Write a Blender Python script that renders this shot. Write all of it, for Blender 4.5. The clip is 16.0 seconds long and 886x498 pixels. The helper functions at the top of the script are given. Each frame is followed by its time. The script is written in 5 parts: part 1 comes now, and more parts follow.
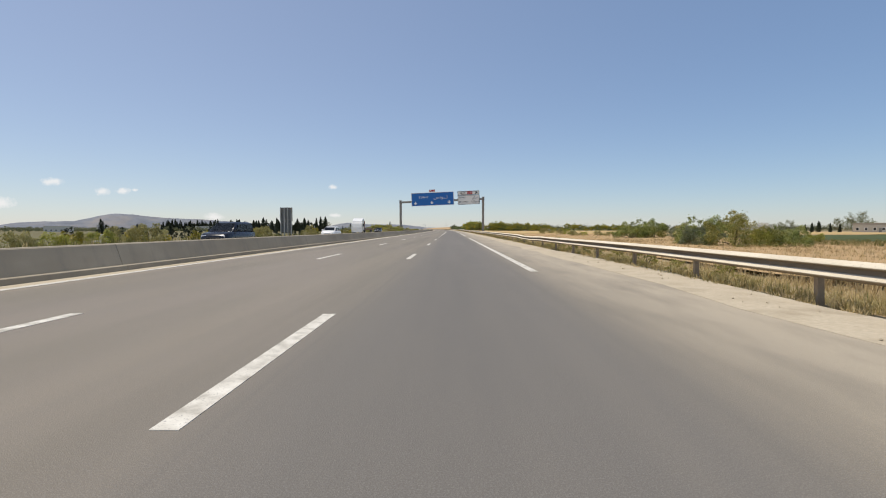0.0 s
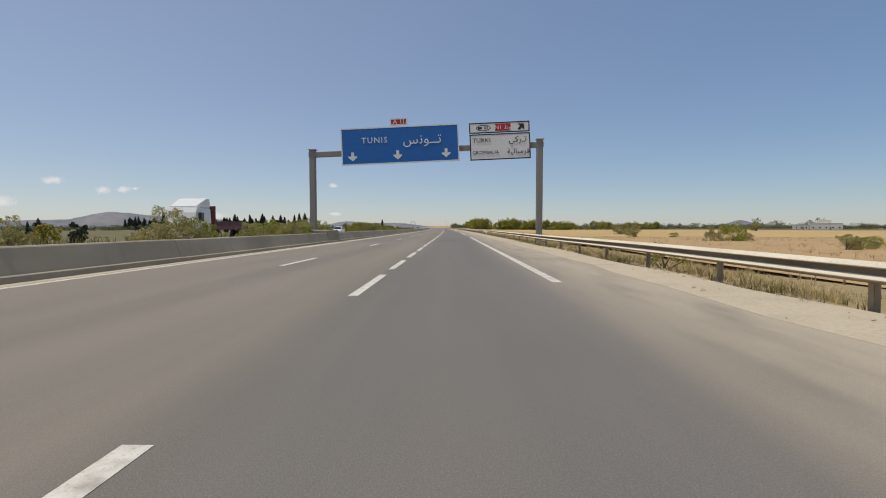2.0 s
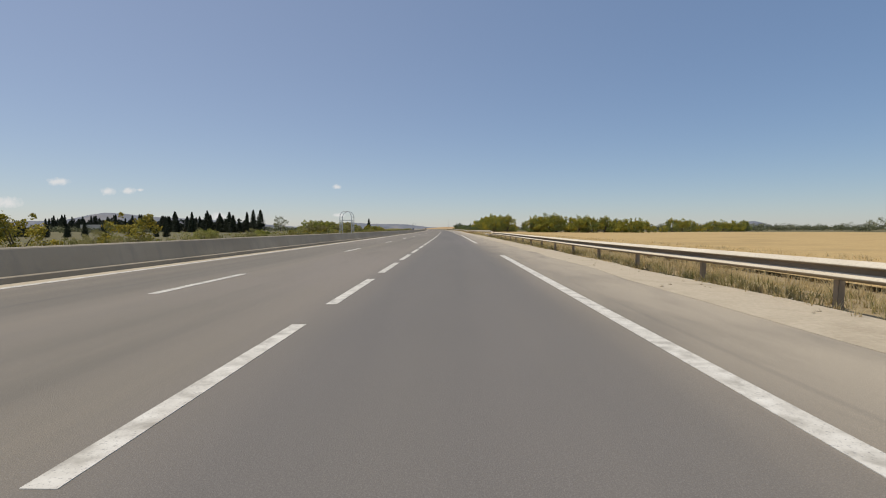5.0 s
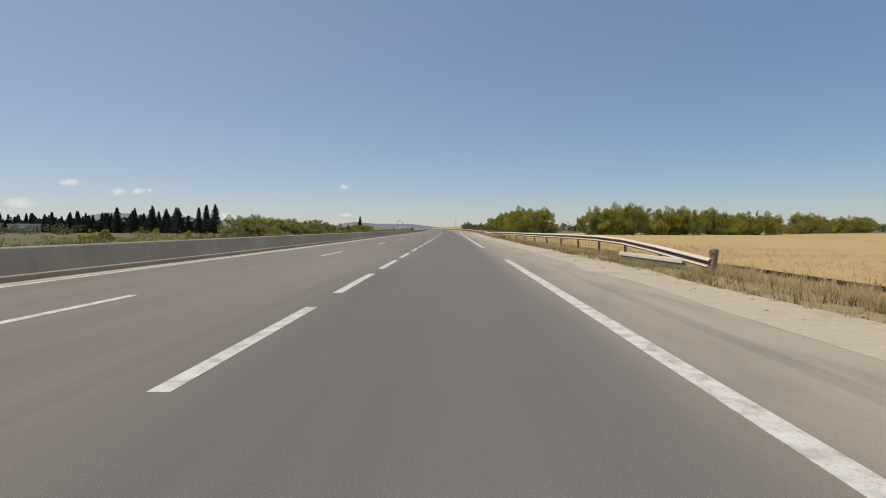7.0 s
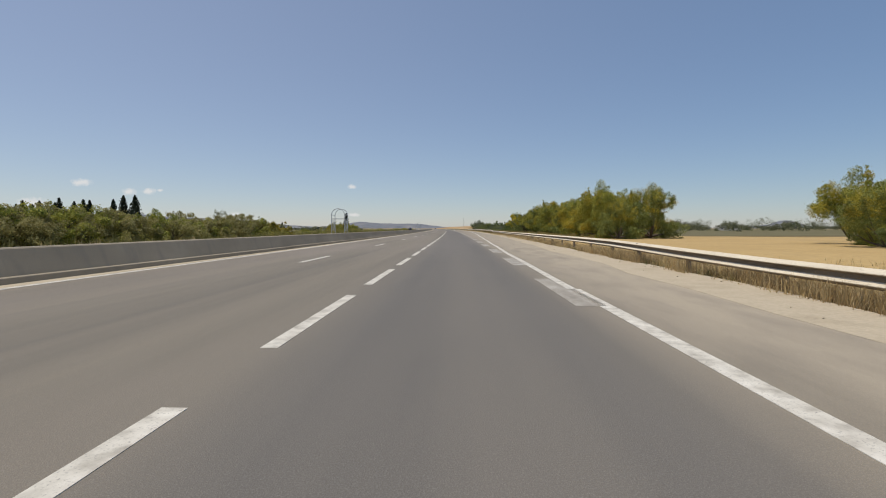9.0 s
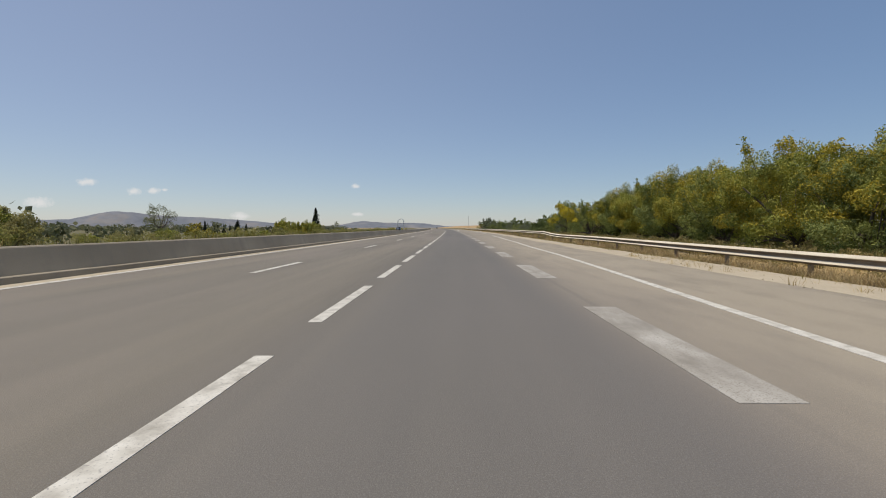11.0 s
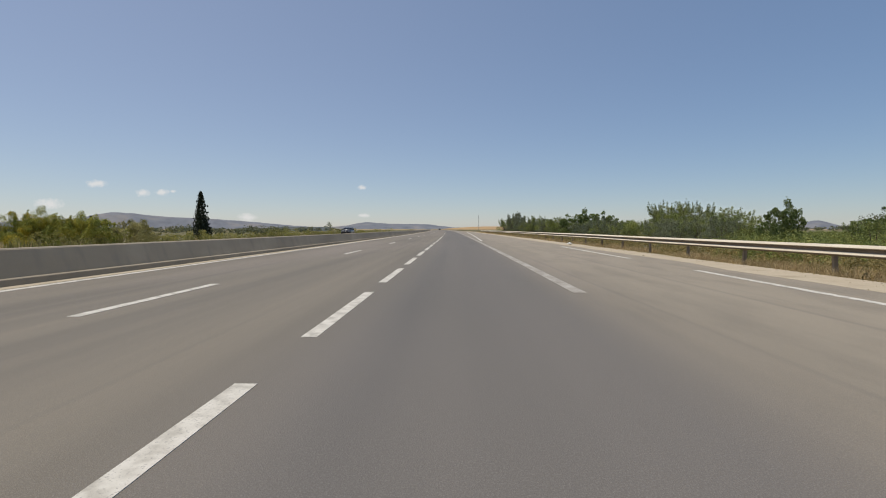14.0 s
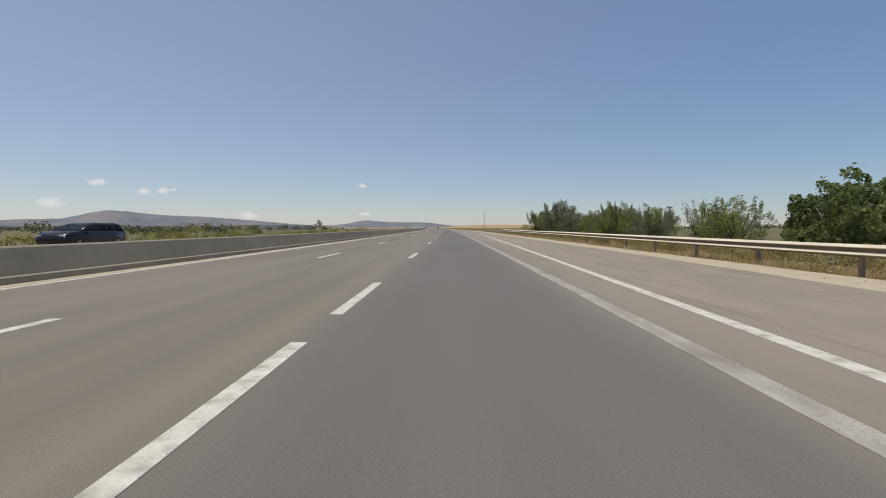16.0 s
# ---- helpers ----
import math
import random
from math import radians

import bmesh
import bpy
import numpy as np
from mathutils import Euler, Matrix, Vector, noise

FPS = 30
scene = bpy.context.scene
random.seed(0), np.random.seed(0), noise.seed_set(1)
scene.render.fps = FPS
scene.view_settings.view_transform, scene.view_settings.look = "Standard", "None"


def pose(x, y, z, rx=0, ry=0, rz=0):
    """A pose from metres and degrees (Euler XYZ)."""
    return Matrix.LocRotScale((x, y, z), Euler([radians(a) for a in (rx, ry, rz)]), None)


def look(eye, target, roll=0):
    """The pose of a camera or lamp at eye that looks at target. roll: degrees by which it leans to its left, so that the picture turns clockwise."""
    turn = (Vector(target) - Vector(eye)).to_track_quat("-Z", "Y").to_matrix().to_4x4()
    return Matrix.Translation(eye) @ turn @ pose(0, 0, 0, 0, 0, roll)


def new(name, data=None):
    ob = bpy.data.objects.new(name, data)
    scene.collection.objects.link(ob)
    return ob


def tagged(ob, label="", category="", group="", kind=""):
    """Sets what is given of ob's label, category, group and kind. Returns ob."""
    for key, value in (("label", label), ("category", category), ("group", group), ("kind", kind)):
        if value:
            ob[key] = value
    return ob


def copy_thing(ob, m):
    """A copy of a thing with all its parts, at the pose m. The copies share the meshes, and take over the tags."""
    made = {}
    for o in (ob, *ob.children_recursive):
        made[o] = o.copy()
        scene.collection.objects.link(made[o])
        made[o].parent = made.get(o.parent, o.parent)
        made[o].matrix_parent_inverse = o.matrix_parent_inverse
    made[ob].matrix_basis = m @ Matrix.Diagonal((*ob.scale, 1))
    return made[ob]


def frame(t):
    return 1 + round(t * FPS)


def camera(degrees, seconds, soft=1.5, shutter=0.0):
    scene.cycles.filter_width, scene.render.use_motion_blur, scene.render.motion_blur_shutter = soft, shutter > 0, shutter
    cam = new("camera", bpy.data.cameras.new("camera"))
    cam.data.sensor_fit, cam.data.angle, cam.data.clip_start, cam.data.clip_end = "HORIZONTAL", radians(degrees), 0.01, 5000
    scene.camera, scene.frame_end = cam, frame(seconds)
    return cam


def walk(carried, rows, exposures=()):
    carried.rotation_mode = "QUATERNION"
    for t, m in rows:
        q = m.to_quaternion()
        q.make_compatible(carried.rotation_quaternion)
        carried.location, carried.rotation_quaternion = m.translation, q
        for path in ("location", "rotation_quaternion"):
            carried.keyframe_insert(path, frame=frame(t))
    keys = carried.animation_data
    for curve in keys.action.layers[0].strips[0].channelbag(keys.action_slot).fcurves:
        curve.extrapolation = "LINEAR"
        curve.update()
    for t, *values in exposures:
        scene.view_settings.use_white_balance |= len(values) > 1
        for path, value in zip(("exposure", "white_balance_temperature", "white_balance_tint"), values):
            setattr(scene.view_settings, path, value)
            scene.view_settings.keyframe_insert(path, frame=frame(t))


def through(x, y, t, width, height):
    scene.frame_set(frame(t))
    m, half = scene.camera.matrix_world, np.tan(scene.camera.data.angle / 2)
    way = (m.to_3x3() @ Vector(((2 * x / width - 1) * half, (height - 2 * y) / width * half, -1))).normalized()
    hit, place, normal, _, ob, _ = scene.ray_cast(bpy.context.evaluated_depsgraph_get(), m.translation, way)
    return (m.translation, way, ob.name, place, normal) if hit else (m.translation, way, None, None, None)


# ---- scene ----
# A motorway in dry farmland, driven along in the outer lane at about 125 km/h.
cam = camera(85.4, 16.0, soft=1.05)
SPEED = 34.5
SIDE = ((0, 0.35), (3.5, 0.37), (7, 0.80), (8.75, 0.52), (13, 0.35), (15, 0.16), (16, 0.22))
TURN = ((0, 0.97), (3.5, 1.03), (6, 1.0), (7, 1.3), (8.25, 1.70), (9.5, 1.62), (12.25, 1.45), (14, 1.45), (15, 1.30), (16, 1.0))
TILT = ((0, -0.02), (1.0, 0.0), (2.0, 0.15), (2.5, 0.15), (3.0, 0.0), (7.0, 0.02), (8.5, 0.07), (9.5, 0.03), (11.5, 0.14), (12.0, 0.14), (12.6, 0.0), (15, -0.03), (16.0, 0.17))
# the motorway runs straight at first, then bends gently to the left
BEND_FROM, BEND_EASE, BEND_RADIUS, BEND_TO = 90.0, 60.0, 7300.0, 1500.0


def heading(y):
    """How far the road has turned to the left y metres along it, in radians."""
    y = min(y, BEND_TO)
    if y < BEND_FROM:
        return 0.0
    if y < BEND_FROM + BEND_EASE:
        return (y - BEND_FROM) ** 2 / (2 * BEND_EASE * BEND_RADIUS)
    return (y - BEND_FROM - BEND_EASE / 2) / BEND_RADIUS


AXIS = [(0.0, 0.0)]
for station in range(0, 1500, 5):
    AXIS.append((AXIS[-1][0] - 5 * math.sin(heading(station + 2.5)), AXIS[-1][1] + 5 * math.cos(heading(station + 2.5))))


def on_bend(x, y):
    """The place in the world of a point x metres beside and y metres along the road."""
    k = max(0, min(int(y // 5), 300))
    h = heading(y)
    rest = y - 5 * k
    return AXIS[k][0] - rest * math.sin(h) + x * math.cos(h), AXIS[k][1] + rest * math.cos(h) + x * math.sin(h)


def between(table, t):
    """A smooth value between the rows of a table."""
    for (a, va), (b, vb) in zip(table, table[1:]):
        if t <= b:
            k = (t - a) / (b - a)
            return va + (vb - va) * k * k * (3 - 2 * k)
    return table[-1][1]


def station_pose(t):
    y = SPEED * t
    return pose(*on_bend(between(SIDE, t), y), 1.20, 87.57 - between(TILT, t), 0.0, between(TURN, t) + math.degrees(heading(y)))


walk(cam, [(k * 0.5, station_pose(k * 0.5)) for k in range(33)],
     exposures=[(0.0, 0.0, 6500, 10), (1.0, -0.25, 6500, 10), (16.0, -0.27, 6500, 10)])

# ---- light ----
SUN_TO = Vector((-0.22, -0.10, 0.965)).normalized()
world = bpy.data.worlds.new("sky")
scene.world = world
world.use_nodes = True
wn = world.node_tree.nodes
sky = wn.new("ShaderNodeTexSky")
sky.sky_type = "NISHITA"
sky.sun_disc = False
sky.sun_elevation = math.asin(SUN_TO.z)
sky.sun_rotation = math.atan2(SUN_TO.x, SUN_TO.y)
sky.air_density, sky.dust_density, sky.ozone_density = 1.0, 0.15, 2.5
wn["Background"].inputs[1].default_value = 0.125
# thin even summer haze over the clear sky
haze = wn.new("ShaderNodeMix")
haze.data_type = "RGBA"
haze.inputs[0].default_value = 0.42
world.node_tree.links.new(sky.outputs[0], haze.inputs[6])


def sky_node(kind, op, *ins):
    n = wn.new(kind)
    if op:
        n.operation = op
    for k, v in enumerate(ins):
        if isinstance(v, (int, float)):
            n.inputs[k].default_value = v
        else:
            world.node_tree.links.new(v, n.inputs[k])
    return n.outputs[0]


# the haze is whiter on the side of the plain and thins out towards the other
veil = wn.new("ShaderNodeMix")
veil.data_type = "RGBA"
veil.inputs[6].default_value, veil.inputs[7].default_value = (3.9, 4.25, 5.5, 1), (1.5, 2.35, 4.0, 1)
side = wn.new("ShaderNodeMapRange")
side.interpolation_type = "SMOOTHSTEP"
side.inputs["From Min"].default_value, side.inputs["From Max"].default_value = -0.95, 0.95
turned = wn.new("ShaderNodeSeparateXYZ")
world.node_tree.links.new(wn.new("ShaderNodeTexCoord").outputs["Generated"], turned.inputs[0])
world.node_tree.links.new(turned.outputs[0], side.inputs[0])
world.node_tree.links.new(side.outputs[0], veil.inputs[0])
world.node_tree.links.new(veil.outputs[2], haze.inputs[7])

# small fair-weather clouds low over the hills: across, up, width, height as slopes of the line of sight
direction = wn.new("ShaderNodeSeparateXYZ")
world.node_tree.links.new(wn.new("ShaderNodeTexCoord").outputs["Generated"], direction.inputs[0])
ahead = sky_node("ShaderNodeMath", "MAXIMUM", direction.outputs[1], 0.05)
across = sky_node("ShaderNodeMath", "ADD", sky_node("ShaderNodeMath", "DIVIDE", direction.outputs[0], ahead), 0.017)
upward = sky_node("ShaderNodeMath", "DIVIDE", direction.outputs[2], ahead)
flat = wn.new("ShaderNodeCombineXYZ")
world.node_tree.links.new(across, flat.inputs[0])
world.node_tree.links.new(upward, flat.inputs[1])
billow = wn.new("ShaderNodeTexNoise")
billow.inputs["Scale"].default_value, billow.inputs["Detail"].default_value, billow.inputs["Roughness"].default_value = 75.0, 5.0, 0.62
world.node_tree.links.new(flat.outputs[0], billow.inputs["Vector"])
rough_edge = sky_node("ShaderNodeMath", "MULTIPLY_ADD", billow.outputs[0], 1.5, -0.75)
cover = 0.0
for cu, cv, cw, ch in ((-0.822, 0.099, 0.030, 0.010), (-0.716, 0.078, 0.019, 0.010), (-0.672, 0.079, 0.020, 0.008), (-0.936, 0.056, 0.042, 0.014),
                       (-0.480, 0.024, 0.026, 0.011), (-0.229, 0.087, 0.012, 0.006), (-0.646, 0.081, 0.008, 0.004), (-0.225, 0.028, 0.016, 0.005)):
    a = sky_node("ShaderNodeMath", "DIVIDE", sky_node("ShaderNodeMath", "SUBTRACT", across, cu), cw)
    b = sky_node("ShaderNodeMath", "DIVIDE", sky_node("ShaderNodeMath", "SUBTRACT", upward, cv), ch)
    d2 = sky_node("ShaderNodeMath", "ADD", sky_node("ShaderNodeMath", "MULTIPLY", a, a), sky_node("ShaderNodeMath", "MULTIPLY", b, b))
    body = sky_node("ShaderNodeMath", "SUBTRACT", 1.0, sky_node("ShaderNodeMath", "SQRT", d2))
    cover = sky_node("ShaderNodeMath", "MAXIMUM", cover, body)
puff = sky_node("ShaderNodeMath", "ADD", cover, rough_edge)
soft = wn.new("ShaderNodeMapRange")
soft.inputs["From Min"].default_value, soft.inputs["From Max"].default_value = 0.05, 0.75
soft.inputs["To Max"].default_value = 0.8
world.node_tree.links.new(sky_node("ShaderNodeMath", "MULTIPLY", puff, sky_node("ShaderNodeMath", "GREATER_THAN", cover, 0.0)), soft.inputs[0])
clouded = wn.new("ShaderNodeMix")
clouded.data_type = "RGBA"
clouded.inputs[7].default_value = (7.2, 7.1, 7.0, 1)
world.node_tree.links.new(soft.outputs[0], clouded.inputs[0])
world.node_tree.links.new(haze.outputs[2], clouded.inputs[6])
world.node_tree.links.new(clouded.outputs[2], wn["Background"].inputs[0])
sun_data = bpy.data.lights.new("sun", "SUN")
sun_data.energy, sun_data.angle, sun_data.color = 3.9, radians(0.53), (1.0, 0.92, 0.80)
sun = new("sun", sun_data)
sun.matrix_world = look(SUN_TO * 50, (0, 0, 0))


# ---- materials ----
class Mat:
    """A small builder of node materials."""

    def __init__(self, name, rough=0.8, metal=0.0, spec=0.5):
        self.m = bpy.data.materials.new(name)
        self.m.use_nodes = True
        self.t = self.m.node_tree
        self.p = self.t.nodes["Principled BSDF"]
        self.p.inputs["Roughness"].default_value = rough
        self.p.inputs["Metallic"].default_value = metal
        self.p.inputs["Specular IOR Level"].default_value = spec
        self.along_road = False

    def node(self, kind, **kw):
        n = self.t.nodes.new(kind)
        for k, v in kw.items():
            n.inputs[k].default_value = v
        return n

    def link(self, a, b):
        self.t.links.new(a, b)

    def coords(self, stretch=(1, 1, 1), local=False):
        mp = self.node("ShaderNodeMapping", Scale=stretch)
        if self.along_road:
            src = self.road_place()
        elif local:
            src = self.node("ShaderNodeTexCoord").outputs["Object"]
        else:
            src = self.node("ShaderNodeNewGeometry").outputs["Position"]
        self.link(src, mp.inputs[0])
        return mp.outputs[0]

    def road_place(self):
        """Metres beside and along the road, kept on its sheets when they were bent."""
        n = self.t.nodes.new("ShaderNodeAttribute")
        n.attribute_name = "road_place"
        return n.outputs["Vector"]

    def noise(self, scale, detail=4.0, stretch=(1, 1, 1), rough=0.55, local=False):
        n = self.node("ShaderNodeTexNoise", Scale=scale, Detail=detail, Roughness=rough)
        self.link(self.coords(stretch, local), n.inputs["Vector"])
        return n.outputs["Fac"]

    def ramp(self, fac, *stops):
        r = self.t.nodes.new("ShaderNodeValToRGB")
        while len(r.color_ramp.elements) < len(stops):
            r.color_ramp.elements.new(0.5)
        for e, (pos, col) in zip(r.color_ramp.elements, stops):
            e.position = pos
            e.color = (*col, 1) if len(col) == 3 else col
        self.link(fac, r.inputs[0])
        return r.outputs[0]

    def grey(self, fac, a, b):
        return self.ramp(fac, (a, (0, 0, 0)), (b, (1, 1, 1)))

    def mix(self, fac, a, b, mode="MIX"):
        n = self.t.nodes.new("ShaderNodeMix")
        n.data_type, n.blend_type = "RGBA", mode
        for v, i in ((fac, 0), (a, 6), (b, 7)):
            if isinstance(v, (int, float)):
                n.inputs[i].default_value = v
            elif isinstance(v, tuple):
                n.inputs[i].default_value = (*v, 1)
            else:
                self.link(v, n.inputs[i])
        return n.outputs[2]

    def colour(self, c):
        if isinstance(c, tuple):
            self.p.inputs["Base Color"].default_value = (*c, 1)
        else:
            self.link(c, self.p.inputs["Base Color"])
        return self

    def rough(self, fac, lo, hi):
        n = self.node("ShaderNodeMapRange")
        n.inputs["To Min"].default_value, n.inputs["To Max"].default_value = lo, hi
        self.link(fac, n.inputs[0])
        self.link(n.outputs[0], self.p.inputs["Roughness"])
        return self

    def bump(self, fac, dist, strength=1.0):
        n = self.node("ShaderNodeBump", Strength=strength, Distance=dist)
        self.link(fac, n.inputs["Height"])
        old = self.p.inputs["Normal"].links
        if old:
            self.link(old[0].from_socket, n.inputs["Normal"])
        self.link(n.outputs[0], self.p.inputs["Normal"])
        return self


def worn(name, base, rough=0.7, metal=0.0, amount=0.25, scale=3.0, bump=0.002, dirt=(0.30, 0.24, 0.17), local=False):
    """A painted, moulded or cast surface with fine grain and blotches of dust."""
    m = Mat(name, rough, metal)
    n1, n2 = m.noise(scale, 6, local=local), m.noise(scale * 14, 3, local=local)
    c = m.mix(m.grey(n1, 0.42, 0.78), base, tuple(b * (1 - amount) + d * amount for b, d in zip(base, dirt)))
    c = m.mix(m.grey(n2, 0.35, 0.75), c, tuple(b * 0.82 for b in base))
    m.colour(c).rough(n1, max(0.05, rough - 0.1), min(1, rough + 0.12)).bump(n2, bump, 0.5)
    return m.m


def foliage(name, *cols, through=0.25):
    """Leaves: each leaf takes its own tone; light passes partly through."""
    m = Mat(name, 0.6, 0, 0.3)
    geo = m.t.nodes.new("ShaderNodeNewGeometry")
    stops = [(i / (len(cols) - 1), c) for i, c in enumerate(cols)]
    c = m.ramp(geo.outputs["Random Per Island"], *stops)
    big, dull = m.noise(0.8, 2), m.noise(0.62, 3)
    c = m.mix(m.grey(big, 0.42, 0.64), c, m.mix(0.65, c, cols[-1]))
    c = m.mix(m.grey(dull, 0.50, 0.66), c, m.mix(0.7, c, tuple(v * 0.75 for v in cols[0])))
    m.colour(c)
    tr = m.node("ShaderNodeBsdfTranslucent")
    m.link(c, tr.inputs[0])
    mx = m.node("ShaderNodeMixShader", Fac=through)
    m.link(m.p.outputs[0], mx.inputs[1])
    m.link(tr.outputs[0], mx.inputs[2])
    m.link(mx.outputs[0], m.t.nodes["Material Output"].inputs[0])
    return m.m


def asphalt_material():
    m = Mat("worn_asphalt", 0.85, 0, 0.4)
    m.along_road = True
    grain, mid = m.noise(90, 3), m.noise(7, 4)
    stone = m.node("ShaderNodeTexVoronoi", Scale=130.0)
    m.link(m.coords(), stone.inputs["Vector"])
    chips = m.grey(stone.outputs["Distance"], 0.15, 0.6)
    streak = m.noise(0.9, 4, (1.0, 0.02, 1))
    patch = m.noise(0.12, 4, (1.6, 0.3, 1))
    c = m.ramp(streak, (0.30, (0.155, 0.135, 0.103)), (0.52, (0.212, 0.183, 0.137)), (0.72, (0.262, 0.223, 0.163)))
    c = m.mix(m.grey(patch, 0.45, 0.70), c, (0.262, 0.222, 0.178))
    pos = m.node("ShaderNodeSeparateXYZ")
    m.link(m.road_place(), pos.inputs[0])
    # the outer lane was laid later and is darker; the shoulder is pale with dust
    lane = m.ramp(m.node_range(pos.outputs[0], -12, 12), (0.0, (0.0, 0, 0)), (0.425, (0.0, 0, 0)), (0.475, (1, 1, 1)), (0.575, (1, 1, 1)), (0.62, (0, 0, 0)), (1, (0, 0, 0)))
    c = m.mix(lane, c, m.mix(0.55, c, (0.098, 0.098, 0.101)))
    dust = m.ramp(m.node_range(pos.outputs[0], -12, 12), (0.0, (0.9, 0.9, 0.9)), (0.135, (0.5, 0.5, 0.5)), (0.17, (0.05, 0.05, 0.05)), (0.59, (0.05, 0.05, 0.05)), (0.63, (0.55, 0.55, 0.55)), (0.67, (0.9, 0.9, 0.9)), (0.71, (1, 1, 1)))
    # less dust where the exit lane is driven on
    swept = m.ramp(m.node_range(pos.outputs[1], 330, 450), (0.0, (1, 1, 1)), (1.0, (0.5, 0.5, 0.5)))
    dust = m.mix(1.0, dust, swept, "MULTIPLY")
    c = m.mix(m.mix(1.0, dust, m.grey(m.noise(1.4, 5, (1, 0.25, 1)), 0.08, 0.55), "MULTIPLY"), c, (0.50, 0.42, 0.30))
    # tar seams and oil
    c = m.mix(m.mix(1.0, m.grey(m.noise(2.2, 2, (1, 0.006, 1)), 0.66, 0.74), (0.2, 0.2, 0.2), "MULTIPLY"), c, (0.06, 0.06, 0.062))
    c = m.mix(m.mix(1.0, m.grey(grain, 0.45, 0.7), (0.35, 0.35, 0.35), "MULTIPLY"), c, (0.32, 0.30, 0.27))
    c = m.mix(m.mix(1.0, chips, (0.30, 0.30, 0.30), "MULTIPLY"), c, (0.07, 0.066, 0.062))
    m.colour(c).bump(grain, 0.004, 0.6).bump(mid, 0.006, 0.3).bump(chips, 0.003, 0.5)
    return m.m


def node_range(self, fac, lo, hi):
    n = self.node("ShaderNodeMapRange")
    n.inputs["From Min"].default_value, n.inputs["From Max"].default_value = lo, hi
    self.link(fac, n.inputs[0])
    return n.outputs[0]


Mat.node_range = node_range


def ground_material(name, a, b, c3, scale=0.25, fine=6.0):
    m = Mat(name, 0.95, 0, 0.2)
    n1, n2, n3 = m.noise(scale, 6), m.noise(fine, 5), m.noise(0.02, 3)
    c = m.ramp(n1, (0.3, a), (0.5, b), (0.7, c3))
    c = m.mix(m.grey(n3, 0.4, 0.62), c, m.mix(0.55, c, b))
    c = m.mix(m.grey(n2, 0.35, 0.72), m.mix(0.3, c, tuple(v * 0.5 for v in a)), c)
    m.colour(c).bump(n2, 0.05, 0.6)
    return m.m


def marking_material():
    m = Mat("worn_road_paint", 0.7, 0, 0.4)
    n, g = m.noise(5, 5), m.noise(60, 3)
    c = m.ramp(n, (0.30, (0.36, 0.33, 0.27)), (0.5, (0.58, 0.545, 0.465)), (0.7, (0.70, 0.665, 0.58)))
    c = m.mix(m.grey(g, 0.58, 0.72), c, (0.30, 0.28, 0.25))
    m.colour(c).bump(g, 0.003, 0.5)
    return m.m


def faded_marking_material():
    m = Mat("faded_road_paint", 0.8, 0, 0.3)
    n, g = m.noise(3, 5, (1, 0.4, 1)), m.noise(60, 3)
    c = m.ramp(n, (0.30, (0.25, 0.225, 0.185)), (0.5, (0.36, 0.33, 0.28)), (0.7, (0.47, 0.44, 0.385)))
    c = m.mix(m.grey(g, 0.52, 0.70), c, (0.24, 0.215, 0.18))
    m.colour(c).bump(g, 0.003, 0.5)
    return m.m


def concrete_material():
    m = Mat("stained_concrete", 0.9, 0, 0.3)
    big, run, fine = m.noise(0.5, 5, (1, 0.5, 1)), m.noise(2.2, 4, (1, 1, 0.08)), m.noise(40, 4)
    c = m.ramp(big, (0.3, (0.27, 0.228, 0.165)), (0.55, (0.335, 0.284, 0.207)), (0.75, (0.41, 0.35, 0.258)))
    c = m.mix(m.mix(1.0, m.grey(run, 0.52, 0.8), (0.6, 0.6, 0.6), "MULTIPLY"), c, (0.21, 0.19, 0.16))
    c = m.mix(m.mix(1.0, m.grey(fine, 0.5, 0.75), (0.4, 0.4, 0.4), "MULTIPLY"), c, (0.22, 0.21, 0.19))
    m.colour(c).bump(fine, 0.006, 0.6)
    return m.m


ASPHALT, PAINT, FADED, CONCRETE = asphalt_material(), marking_material(), faded_marking_material(), concrete_material()
EARTH = ground_material("dry_earth_and_scrub", (0.30, 0.222, 0.115), (0.37, 0.278, 0.15), (0.25, 0.205, 0.10))
GRAVEL = ground_material("dusty_gravel", (0.45, 0.375, 0.265), (0.54, 0.46, 0.335), (0.37, 0.305, 0.21), 0.8, 14)
STUBBLE = ground_material("golden_stubble", (0.44, 0.30, 0.125), (0.52, 0.365, 0.16), (0.37, 0.26, 0.115), 0.09, 3)
CROP = ground_material("green_crop", (0.055, 0.072, 0.024), (0.075, 0.092, 0.032), (0.10, 0.11, 0.045), 0.5, 5)
WEEDY = ground_material("brown_weeds_ground", (0.38, 0.25, 0.12), (0.48, 0.325, 0.165), (0.34, 0.24, 0.12), 0.5, 5)
SCRUBLAND = ground_material("olive_scrubland", (0.115, 0.108, 0.048), (0.18, 0.155, 0.08), (0.085, 0.092, 0.036), 0.12, 3)
# scrub and tan patches, with the blue-grey of distance haze mixed into the colours
HAZED_HILL = ground_material("hazed_scrub_hills", (0.150, 0.165, 0.190), (0.195, 0.205, 0.225), (0.31, 0.28, 0.255), 0.006, 0.02)
STEEL = worn("galvanised_steel", (0.44, 0.43, 0.40), 0.55, 0.35, 0.35, 1.2, 0.001)
POST_STEEL = worn("dull_galvanised_post", (0.24, 0.225, 0.20), 0.7, 0.0, 0.3, 2)


